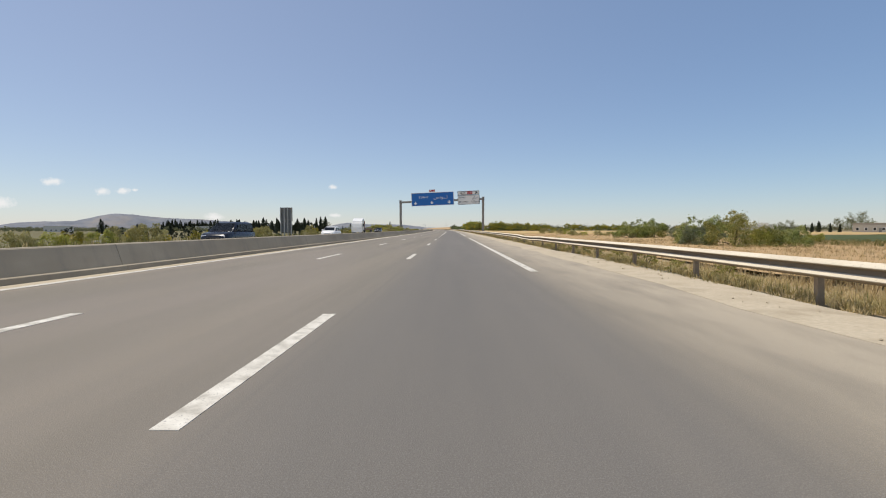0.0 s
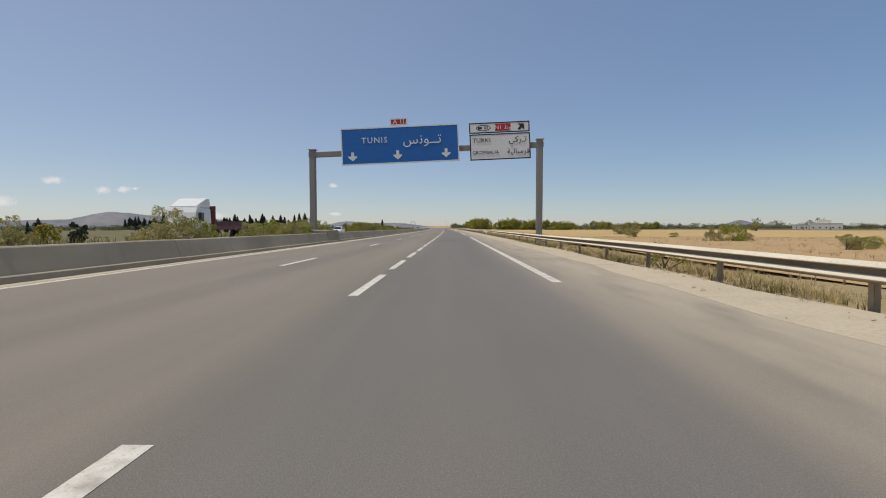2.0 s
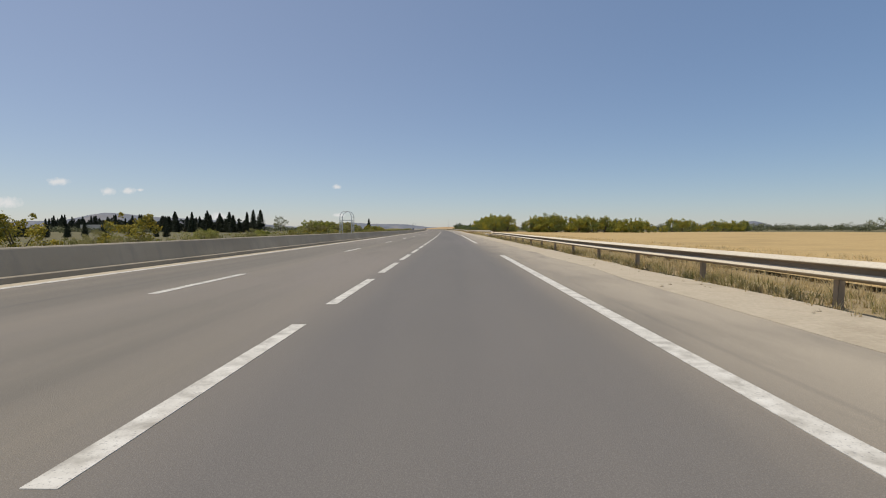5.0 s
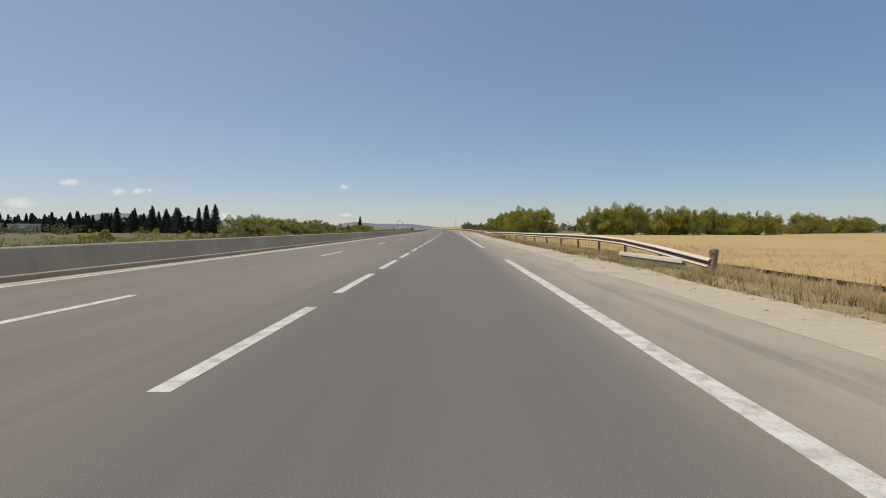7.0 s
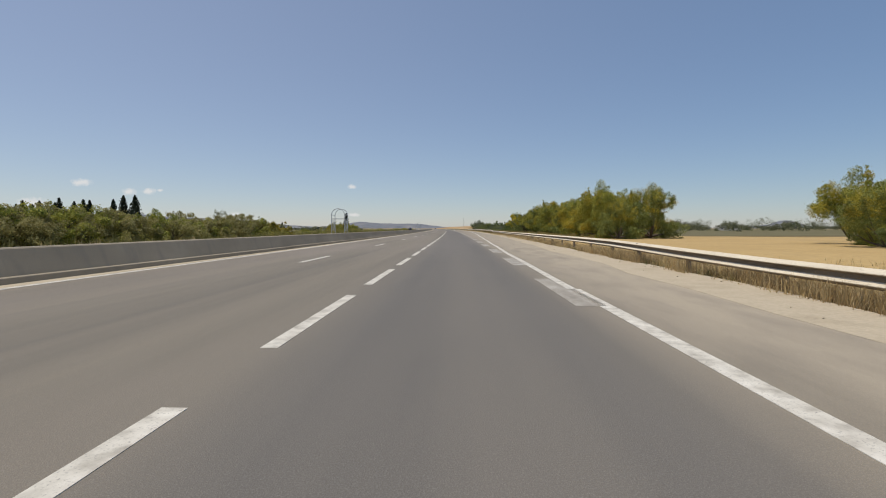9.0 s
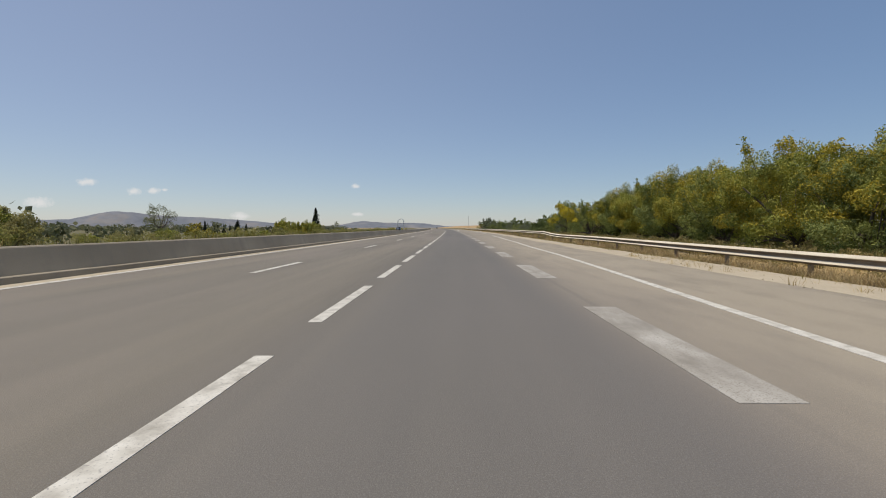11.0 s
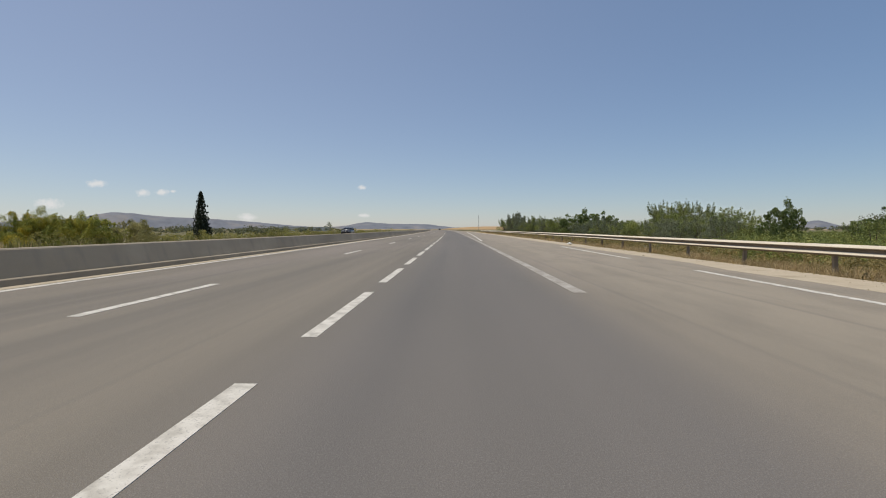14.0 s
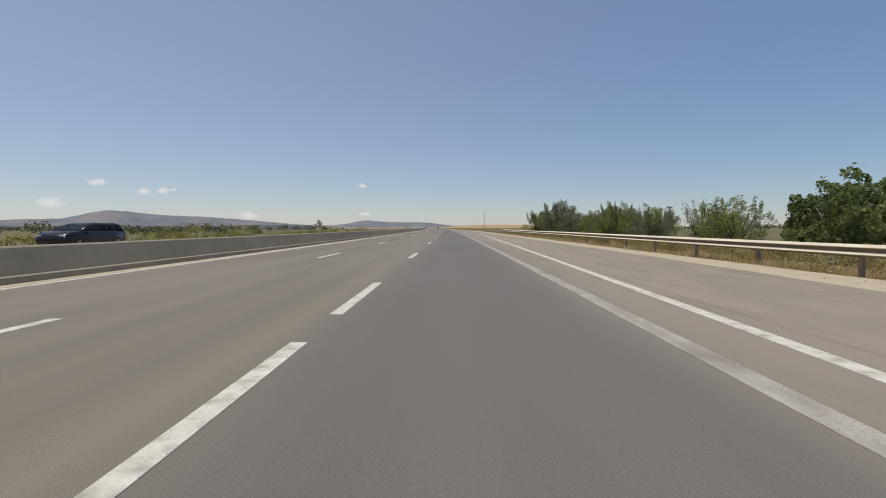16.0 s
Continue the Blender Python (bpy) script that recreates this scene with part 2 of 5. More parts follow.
def beam_material(name, trough_shade, trough_shade_pale):
    """Dusty cream galvanised beam with rust flecks; shade in its hollow and sun on its ridges are painted in."""
    m = Mat(name, 0.8, 0.0, 0.15)
    n1, n2 = m.noise(1.5, 5, (1, 0.4, 1)), m.noise(26, 3)
    pos = m.node("ShaderNodeSeparateXYZ")
    m.link(m.node("ShaderNodeTexCoord").outputs["Object"], pos.inputs[0])
    # shade of the hollow and underside, and sunlit ridges, coloured in by height
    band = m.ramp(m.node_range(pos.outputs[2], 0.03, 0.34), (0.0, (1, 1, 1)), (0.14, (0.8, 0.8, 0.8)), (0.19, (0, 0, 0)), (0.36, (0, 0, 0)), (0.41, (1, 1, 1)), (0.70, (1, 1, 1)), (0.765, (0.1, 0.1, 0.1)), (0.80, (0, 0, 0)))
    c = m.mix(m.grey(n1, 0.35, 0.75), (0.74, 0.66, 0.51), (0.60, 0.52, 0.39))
    c = m.mix(band, c, m.mix(m.grey(n1, 0.3, 0.7), trough_shade, trough_shade_pale))
    c = m.mix(m.mix(1.0, m.grey(n2, 0.55, 0.75), (0.35, 0.35, 0.35), "MULTIPLY"), c, (0.20, 0.13, 0.08))
    m.colour(c).bump(n2, 0.001, 0.4)
    return m.m


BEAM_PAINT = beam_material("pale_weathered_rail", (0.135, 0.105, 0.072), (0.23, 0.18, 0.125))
# the second run has the hollow's painted shade paler
BEAM_SOFT_SHADE = beam_material("dusty_soft_shade_rail", (0.20, 0.155, 0.105), (0.34, 0.27, 0.19))
BLUE = worn("blue_sign_sheet", (0.006, 0.125, 0.42), 0.45, 0, 0.04, 0.6, 0.0)
WHITE = worn("white_sign_sheet", (0.78, 0.77, 0.73), 0.5, 0, 0.06, 0.6, 0.0)
RED = worn("red_sign_sheet", (0.45, 0.02, 0.03), 0.5, 0, 0.05, 0.6, 0.0)
BLACK = worn("black_lettering", (0.02, 0.02, 0.02), 0.5, 0, 0.03, 2, 0.0)
SIGN_BACK = worn("grey_sign_back", (0.18, 0.18, 0.175), 0.6, 0.3, 0.2, 1.2)
RUBBER = worn("black_rubber", (0.010, 0.010, 0.010), 0.7, 0, 0.04, 30, 0.0003)
BOLT = worn("zinc_bolt", (0.30, 0.29, 0.27), 0.4, 0.7, 0.2, 60, 0.0002)
CARBLUE = worn("dark_blue_car_paint", (0.006, 0.008, 0.015), 0.25, 0.0, 0.06, 2, 0.0)
CARWHITE = worn("white_car_paint", (0.74, 0.74, 0.72), 0.3, 0, 0.08, 2, 0.0)
TRAILER = worn("dark_red_trailer_paint", (0.12, 0.022, 0.022), 0.5, 0.0, 0.2, 2, 0.001)
CARGREY = worn("grey_car_paint", (0.16, 0.16, 0.165), 0.3, 0.2, 0.08, 2, 0.0)
TINT = worn("dark_car_glass", (0.015, 0.018, 0.02), 0.08, 0, 0.05, 3, 0.0)
TYRE = worn("tyre_rubber", (0.025, 0.025, 0.025), 0.85, 0, 0.2, 9)
LAMP_GLASS = worn("headlamp_glass", (0.62, 0.64, 0.66), 0.12, 0.2, 0.05, 9, 0.0)
PLASTER = worn("whitewashed_plaster", (0.70, 0.66, 0.58), 0.9, 0, 0.25, 0.6, 0.01)
BRICKY = worn("unrendered_block_wall", (0.40, 0.365, 0.31), 0.9, 0, 0.25, 0.7, 0.01)
BARK = worn("grey_brown_bark", (0.115, 0.088, 0.062), 0.95, 0, 0.25, 9, 0.02)
LEAF_OLIVE = foliage("olive_scrub_leaves", (0.17, 0.178, 0.038), (0.31, 0.295, 0.075), (0.46, 0.40, 0.135), through=0.5)
LEAF_GREEN = foliage("fresh_green_leaves", (0.129, 0.168, 0.034), (0.280, 0.308, 0.056), (0.515, 0.470, 0.084), through=0.25)
LEAF_FAR = foliage("far_dusty_trees", (0.10, 0.115, 0.055), (0.16, 0.17, 0.085), (0.24, 0.235, 0.13), through=0.4)
LEAF_FIG = foliage("dark_fig_leaves", (0.094, 0.138, 0.037), (0.163, 0.213, 0.062), (0.263, 0.294, 0.106), through=0.45)
LEAF_MID = foliage("mid_green_leaves", (0.097, 0.136, 0.038), (0.192, 0.238, 0.063), (0.373, 0.379, 0.097), through=0.22)
BLOSSOM = foliage("yellow_acacia_blossom", (0.46, 0.37, 0.03), (0.66, 0.52, 0.035), (0.78, 0.62, 0.06), through=0.45)
ACACIA_TIP = foliage("yellow_green_acacia_tips", (0.30, 0.27, 0.045), (0.44, 0.37, 0.05), (0.60, 0.46, 0.05), through=0.4)
LEAF_YELLOW = foliage("yellow_flowering_leaves", (0.128, 0.138, 0.027), (0.270, 0.247, 0.039), (0.540, 0.405, 0.045))
LEAF_DARK = foliage("dark_cypress_leaves", (0.016, 0.024, 0.012), (0.028, 0.038, 0.018), (0.045, 0.052, 0.026), through=0.1)
LEAF_HEDGE = foliage("sunlit_olive_hedge_leaves", (0.22, 0.21, 0.075), (0.36, 0.33, 0.125), (0.50, 0.44, 0.19), through=0.5)
LEAF_EUCA = foliage("pale_eucalyptus_leaves", (0.15, 0.165, 0.085), (0.24, 0.25, 0.135), (0.36, 0.355, 0.20), through=0.4)
LEAF_GREY = foliage("grey_green_leaves", (0.115, 0.138, 0.074), (0.182, 0.205, 0.115), (0.270, 0.284, 0.169), through=0.4)
STRAW = foliage("straw_blades", (0.42, 0.31, 0.14), (0.56, 0.43, 0.21), (0.66, 0.53, 0.29), through=0.5)
VERGE_WEED = foliage("olive_verge_weeds", (0.20, 0.17, 0.06), (0.33, 0.27, 0.10), (0.46, 0.37, 0.16), through=0.4)
RUST_WEED = foliage("russet_weeds", (0.31, 0.22, 0.105), (0.46, 0.335, 0.165), (0.60, 0.46, 0.24), through=0.4)
GREEN_BLADE = foliage("green_blades", (0.11, 0.125, 0.032), (0.19, 0.18, 0.052), (0.28, 0.235, 0.09), through=0.45)
ARCH = worn("pale_blue_grey_paint", (0.46, 0.50, 0.52), 0.5, 0.0, 0.15, 3)
RAIL_POST = worn("rusty_brown_rail_post", (0.30, 0.235, 0.160), 0.95, 0.0, 0.3, 4)


# ---- mesh helpers ----
def part(name, bm, material, parent=None, label="", smooth=False):
    """Link a bmesh as one object, under a thing or a part."""
    me = bpy.data.meshes.new(name)
    bm.to_mesh(me)
    bm.free()
    return linked(name, me, material, parent, label, smooth)


def linked(name, me, material=None, parent=None, label="", smooth=False):
    if material is not None and not me.materials:
        me.materials.append(material)
    if smooth:
        me.polygons.foreach_set("use_smooth", [True] * len(me.polygons))
    ob = new(name, me)
    if parent is not None:
        ob.parent = parent
    if label:
        ob["label"] = label
    return ob


def thing(name, label, category, at=(0, 0, 0), turn=0.0, group="", kind="", scale=1.0):
    ob = new(name)
    ob.empty_display_size = 0.1
    ob.matrix_basis = pose(*at, 0, 0, turn) @ Matrix.Scale(scale, 4)
    return tagged(ob, label, category, group, kind)


def raw(verts, faces, name="mesh"):
    me = bpy.data.meshes.new(name)
    me.from_pydata([tuple(v) for v in verts], [], faces)
    me.update()
    return me


def box(bm, x0, x1, y0, y1, z0, z1, bevel=0.0):
    vs = [bm.verts.new((x, y, z)) for z in (z0, z1) for y in (y0, y1) for x in (x0, x1)]
    fs = [bm.faces.new([vs[i] for i in q]) for q in ((0, 2, 3, 1), (4, 5, 7, 6), (0, 1, 5, 4), (2, 6, 7, 3), (0, 4, 6, 2), (1, 3, 7, 5))]
    if bevel:
        edges = list({e for f in fs for e in f.edges})
        bmesh.ops.bevel(bm, geom=edges, offset=bevel, segments=2, affect="EDGES", profile=0.5)
    return bm


def smooth_line(pts, steps=6):
    """Points on a smooth curve through the given ones."""
    p = [Vector(v) for v in pts]
    p = [2 * p[0] - p[1]] + p + [2 * p[-1] - p[-2]]
    out = []
    for i in range(1, len(p) - 2):
        for k in range(steps):
            t = k / steps
            a, b, c, d = p[i - 1], p[i], p[i + 1], p[i + 2]
            out.append(0.5 * (2 * b + (c - a) * t + (2 * a - 5 * b + 4 * c - d) * t * t + (3 * b - a - 3 * c + d) * t ** 3))
    return out + [p[-2]]


def sweep(bm, pts, section, steps=6, up=(0, 0, 1), scale=None):
    """Sweep a closed section (sideways, upwards) along a smooth curve."""
    line = smooth_line(pts, steps) if steps > 1 else [Vector(v) for v in pts]
    rings = []
    for i, p in enumerate(line):
        d = (line[min(i + 1, len(line) - 1)] - line[max(i - 1, 0)]).normalized()
        side = d.cross(Vector(up)).normalized()
        top = side.cross(d)
        k = 1.0 if scale is None else scale(i / (len(line) - 1))
        rings.append([bm.verts.new(p + side * (u * k) + top * (v * k)) for u, v in section])
    n = len(section)
    for a, b in zip(rings, rings[1:]):
        for j in range(n):
            bm.faces.new((a[j], a[(j + 1) % n], b[(j + 1) % n], b[j]))
    bm.faces.new(rings[0][::-1])
    bm.faces.new(rings[-1])
    return bm


def round_section(r, n=8):
    return [(r * math.cos(2 * math.pi * i / n), r * math.sin(2 * math.pi * i / n)) for i in range(n)]


def disc(bm, centre, axis, r, depth, n=14):
    q = Vector(axis).to_track_quat("Z", "Y").to_matrix()
    rings = []
    for z, k in ((0, 1), (depth * 0.8, 1), (depth, 0.8)):
        rings.append([bm.verts.new(Vector(centre) + q @ Vector((r * k * math.cos(a), r * k * math.sin(a), z))) for a in (2 * math.pi * i / n for i in range(n))])
    for a, b in zip(rings, rings[1:]):
        for j in range(n):
            bm.faces.new((a[j], a[(j + 1) % n], b[(j + 1) % n], b[j]))
    bm.faces.new(rings[-1])
    bm.faces.new(rings[0][::-1])
    return bm


def extrude_y(profile, y0, y1):
    """A closed profile in x and z, extruded along the road."""
    n = len(profile)
    verts = [(x, y, z) for y in (y0, y1) for x, z in profile]
    faces = [(i, i + n, (i + 1) % n + n, (i + 1) % n) for i in range(n)]
    return raw(verts, faces + [tuple(range(n)), tuple(range(2 * n - 1, n - 1, -1))])


def strip(name, x0, x1, y0, y1, z, material, cat, label, wob=0.0, steps=1, thick=0.02, seed=1):
    """A flat sheet along the road, with uneven sides where wob is given."""
    rng = random.Random(seed)
    verts, faces = [], []
    for i in range(steps + 1):
        y = y0 + (y1 - y0) * (i / steps) ** 1.8 if steps > 1 else y0 + (y1 - y0) * i
        a, b = x0 + rng.uniform(-wob, wob), x1 + rng.uniform(-wob, wob)
        verts += [(a, y, z), (b, y, z), (a, y, z - thick), (b, y, z - thick)]
    for i in range(steps):
        k = 4 * i
        faces += [(k, k + 1, k + 5, k + 4), (k + 2, k, k + 4, k + 6), (k + 1, k + 3, k + 7, k + 5)]
    return tagged(linked(name, raw(verts, faces), material), label, cat, kind="structure")


# ---- ground, carriageways, hills ----
def ground_height(x):
    """The land's level across the road."""
    table = ((-4600, -2.0), (-60, -1.6), (-34, -1.3), (-24.5, -0.06), (6.6, -0.06), (9.5, -0.28), (14, -0.30), (60, -0.5), (4600, -2.0))
    for (xa, za), (xb, zb) in zip(table, table[1:]):
        if x <= xb:
            return za + (zb - za) * (x - xa) / (xb - xa)
    return table[-1][1]


def build_ground():
    xs = [-4600, -1500, -500, -200, -100, -60, -45, -34, -28, -23.5, -10, 0, 5, 6.6, 7.6, 9.5, 11.5, 14, 20, 30, 60, 120, 300, 900, 4600]
    ys = [-4600, -600, -60, -20] + [8 * i for i in range(0, 18)] + [150 + 30 * i for i in range(46)] + [2000, 3000, 4600]
    rng = random.Random(4)
    verts = []
    for y in ys:
        for x in xs:
            lump = rng.uniform(-0.10, 0.10) if (x > 7 and x < 100) or (x < -30 and x > -150) else 0
            verts.append((x, y, ground_height(x) + lump))
    n = len(xs)
    faces = [(j * n + i, j * n + i + 1, (j + 1) * n + i + 1, (j + 1) * n + i) for j in range(len(ys) - 1) for i in range(n - 1)]
    tagged(linked("ground", raw(verts, faces), EARTH, smooth=True), "dry brown earth with sparse scrub beside the motorway", "ground", kind="structure")


build_ground()
ROAD_END = 1500.0
EDGE = ((-40, 5.0), (296, 5.0), (400, 7.7), (480, 8.6), (1600, 8.6))
RAIL_SIDE = ((-40, 6.35), (280, 6.45), (440, 10.3), (1600, 10.4))


def ribbon(name, left, right, ys, z, material, cat, label, thick=0.25, wob=0.0, seed=1):
    """A sheet along the road whose two sides follow the given functions."""
    rng = random.Random(seed)
    verts, faces = [], []
    for y in ys:
        a, b = left(y) + rng.uniform(-wob, wob), right(y) + rng.uniform(-wob, wob)
        verts += [(a, y, z), (b, y, z), (a, y, z - thick), (b, y, z - thick)]
    for i in range(len(ys) - 1):
        k = 4 * i
        faces += [(k, k + 1, k + 5, k + 4), (k + 2, k, k + 4, k + 6), (k + 1, k + 3, k + 7, k + 5)]
    return tagged(linked(name, raw(verts, faces), material), label, cat, kind="structure")


LONG = [-30 + 10 * k for k in range(154)]
road = ribbon("road", lambda y: -9.15, lambda y: between(EDGE, y), LONG, 0.0, ASPHALT, "road", "worn grey motorway carriageway of bleached asphalt")
strip("road_opposite", -23.3, -12.4, -30, ROAD_END, 0.0, ASPHALT, "road", "grey asphalt of the opposite carriageway behind the barrier", 0.0, 110, 0.25)
ribbon("gravel_shoulder", lambda y: between(EDGE, y) - 0.25, lambda y: between(EDGE, y) + 1.25, [-30 + 3.1 * k for k in range(240)], 0.004, GRAVEL, "gravel", "pale dusty gravel along the edge of the asphalt", 0.4, 0.2, 3)
strip("sand_strip", -9.1, -8.60, -30, 900, 0.004, GRAVEL, "sand", "pale sand blown against the foot of the barrier", 0.06, 90, 0.02, 5)


def field(name, x0, x1, y0, y1, z, mat, cat, label, seed):
    """A field sheet with an uneven edge, just above the ground."""
    rng = random.Random(seed)
    nx, ny = 26, 22
    verts = []
    for j in range(ny + 1):
        for i in range(nx + 1):
            x, y = x0 + (x1 - x0) * (i / nx) ** 1.6, y0 + (y1 - y0) * (j / ny) ** 1.5
            edge = i in (0, nx) or j in (0, ny)
            x += rng.uniform(-0.7, 0.7) if edge else 0
            verts.append((x, y, ground_height(x) + z + (0 if edge else rng.uniform(0, 0.12))))
    w = nx + 1
    faces = [(j * w + i, j * w + i + 1, (j + 1) * w + i + 1, (j + 1) * w + i) for j in range(ny) for i in range(nx)]
    tagged(linked(name, raw(verts, faces), mat, smooth=True), label, cat, kind="structure")


field("field_stubble", 10.5, 190, 142, 400, 0.14, STUBBLE, "field", "mown golden stubble field beside the motorway", 1)
field("scrubland", -24, -640, 10, 1500, 0.10, SCRUBLAND, "scrubland", "dull olive scrubland beyond the opposite carriageway", 4)
field("scrubland_east", 14, 520, 402, 1500, 0.16, SCRUBLAND, "scrubland", "olive scrubland and weeds beyond the exit lane", 6)
field("field_crop", 46, 330, 54, 120, 0.24, CROP, "field", "low dark green crop in a field", 2)
field("field_weeds", 10.5, 120, 4, 142, 0.12, WEEDY, "field", "fallow ground covered with russet weeds", 3)


def hill(name, label, distance, bumps, base, seed, mat=HAZED_HILL):
    """A range of hills: a band of land that rises to a ridge made of rounded summits."""
    rng = random.Random(seed)
    a0, a1 = min(b[0] - 2.4 * b[2] for b in bumps), max(b[0] + 2.4 * b[2] for b in bumps)
    n, rows = 150, 7
    verts = []
    for j in range(rows):
        f = math.sin(math.pi * 0.5 * j / (rows - 2)) if j < rows - 1 else 0.55
        d = distance + 60 * j
        for i in range(n + 1):
            a = a0 + (a1 - a0) * i / n
            h = sum(p * math.exp(-((a - c) / w) ** 2) for c, p, w in bumps)
            h += 5.0 * noise.noise((a * 0.9 + seed, j * 0.4, 0)) + 2.5 * noise.noise((a * 3.1, j * 0.7, seed))
            edge = min(1.0, min(i, n - i) / 14)
            verts.append((d * math.sin(radians(a)) - 3, d * math.cos(radians(a)) + 276, base + max(0.0, h) * f * edge))
    w = n + 1
    faces = [(j * w + i, j * w + i + 1, (j + 1) * w + i + 1, (j + 1) * w + i) for j in range(rows - 1) for i in range(n)]
    tagged(linked(name, raw(verts, faces), mat, smooth=True), label, "hill", kind="structure")


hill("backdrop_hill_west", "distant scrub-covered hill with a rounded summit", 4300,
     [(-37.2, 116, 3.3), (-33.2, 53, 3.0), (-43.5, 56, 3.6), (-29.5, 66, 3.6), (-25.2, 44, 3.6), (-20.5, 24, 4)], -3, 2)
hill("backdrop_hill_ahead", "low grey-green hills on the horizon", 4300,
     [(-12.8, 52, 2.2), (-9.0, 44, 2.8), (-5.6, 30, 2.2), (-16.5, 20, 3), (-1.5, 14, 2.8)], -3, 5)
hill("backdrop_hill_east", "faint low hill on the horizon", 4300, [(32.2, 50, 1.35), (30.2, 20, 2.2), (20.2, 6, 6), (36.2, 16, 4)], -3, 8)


def far_rise():
    """A low tan rise of stubble behind the end of the road, with a pale track up it."""
    rng = random.Random(15)
    nx, ny = 40, 8
    verts = []
    for j in range(ny + 1):
        for i in range(nx + 1):
            u, v = i / nx, j / ny
            h = 15.5 * math.sin(math.pi * u) ** 0.8 * math.sin(math.pi * 0.5 * min(1.0, v * 1.25)) * (1 + 0.12 * noise.noise((u * 5, v * 2, 4)))
            verts.append((70 + 300 * u, 1510 + 330 * v, -1.0 + 0.55 * h + rng.uniform(0, 0.15)))
    w = nx + 1
    faces = [(j * w + i, j * w + i + 1, (j + 1) * w + i + 1, (j + 1) * w + i) for j in range(ny) for i in range(nx)]
    tagged(linked("rise_ahead", raw(verts, faces), WEEDY, smooth=True), "low tan rise of stubble beyond the end of the road", "hill", kind="structure")


far_rise()


# ---- road markings ----
def mark_mesh(half, length):
    return raw([(-half, 0, 0), (half, 0, 0), (half, length, 0), (-half, length, 0), (-half, 0, -0.012), (half, 0, -0.012), (half, length, -0.012), (-half, length, -0.012)],
               [(0, 1, 2, 3), (4, 5, 1, 0), (5, 6, 2, 1), (7, 4, 0, 3), (6, 7, 3, 2)])


def marks():
    """Lane dashes, the closer warning dashes before the exit, wide exit dashes, and the edge lines."""
    dash, close, wide, long = mark_mesh(0.09, 3.9), mark_mesh(0.09, 3.8), mark_mesh(0.24, 4.0), mark_mesh(0.11, 48.5)

    def lay(name, me, x, y):
        ob = linked(name, me, FADED if name == "exit_dash" else PAINT, road)
        ob.location = (x, y, 0.005)

    for k in range(-2, 54):
        y = 19.0 + 16.22 * k
        lay("lane_dash", dash, -4.95, y)
        if not 76 < y < 562:
            lay("lane_dash", dash, -1.36, y)
    for k in range(90):
        lay("warning_dash", close, -1.36, 77.3 + 5.407 * k)
    for k in range(-1, 5):
        lay("edge_dash", long, 2.68, 13.5 + 66.0 * k - (6.0 if k == 4 else 0.0))
    for k in range(21):
        lay("exit_dash", wide, 2.60, 317.9 + 8.11 * k)
    for k in range(6):
        lay("edge_dash", long, 2.68, 700.0 + 66.0 * k)

    def line(name, half, side, y0, y1, n):
        ys = [y0 + (y1 - y0) * i / n for i in range(n + 1)]
        verts, faces = [], []
        for y in ys:
            x = side(y)
            verts += [(x - half, y, 0.006), (x + half, y, 0.006), (x - half, y, -0.01), (x + half, y, -0.01)]
        for i in range(n):
            k = 4 * i
            faces += [(k, k + 1, k + 5, k + 4), (k + 2, k, k + 4, k + 6), (k + 1, k + 3, k + 7, k + 5)]
        linked(name, raw(verts, faces), FADED if name == "exit_line" else PAINT, road)

    line("edge_line", 0.11, lambda y: -8.44, -30, 900, 93)
    line("exit_line", 0.13, lambda y: 2.6, 492, 690, 20)
    line("gore_line", 0.11, lambda y: 3.0 + 0.026 * (y - 530), 530, 640, 8)
    bow = ((318, 2.78), (332, 2.95), (345, 3.25), (360, 3.65), (375, 4.12), (406, 5.08), (425, 5.62), (441, 6.06), (455, 6.42), (469, 6.72), (489, 7.07), (503, 7.33), (516, 7.50))
    for y0, y1 in ((320, 453), (468, 497), (502.5, 515.5)):
        line("exit_edge_line", 0.09, lambda y: between(bow, y), y0, y1, 30)


marks()


def gore():
    """Faded slanting stripes on the tip between the motorway and the exit lane."""
    for k in range(14):
        y = 628 + 7.0 * k
        x1 = 3.3 + 0.03 * (y - 600)
        me = raw([(2.9, y, 0.007), (x1, y + 4.5, 0.007), (x1, y + 7.5, 0.007), (2.9, y + 3.0, 0.007)], [(0, 1, 2, 3)])
        linked("gore_stripe", me, FADED, road)


gore()


# ---- concrete median barrier ----
def barrier():
    base = thing("median_barrier", "long stained concrete barrier between the carriageways", "barrier", kind="structure")
    foot = [(-9.00, 0.0), (-9.02, 0.135), (-9.04, 0.15), (-9.16, 0.155), (-9.36, 0.74), (-9.39, 0.77), (-9.70, 0.77), (-9.73, 0.74), (-9.92, 0.155), (-10.06, 0.15), (-10.08, 0.0)]
    seg = extrude_y(foot, 0.0, 17.96)
    rng = random.Random(7)
    for k in range(-2, 62):
        ob = linked("barrier_segment", seg, CONCRETE, base)
        ob.location = (rng.uniform(-0.012, 0.012), 13.75 + 18 * (k - 1), rng.uniform(-0.008, 0.008))
    bm = bmesh.new()
    box(bm, -11.30, -9.25, 106.2, 109.8, 0.0, 0.98, 0.06)
    part("post_footing", bm, CONCRETE, base)


barrier()


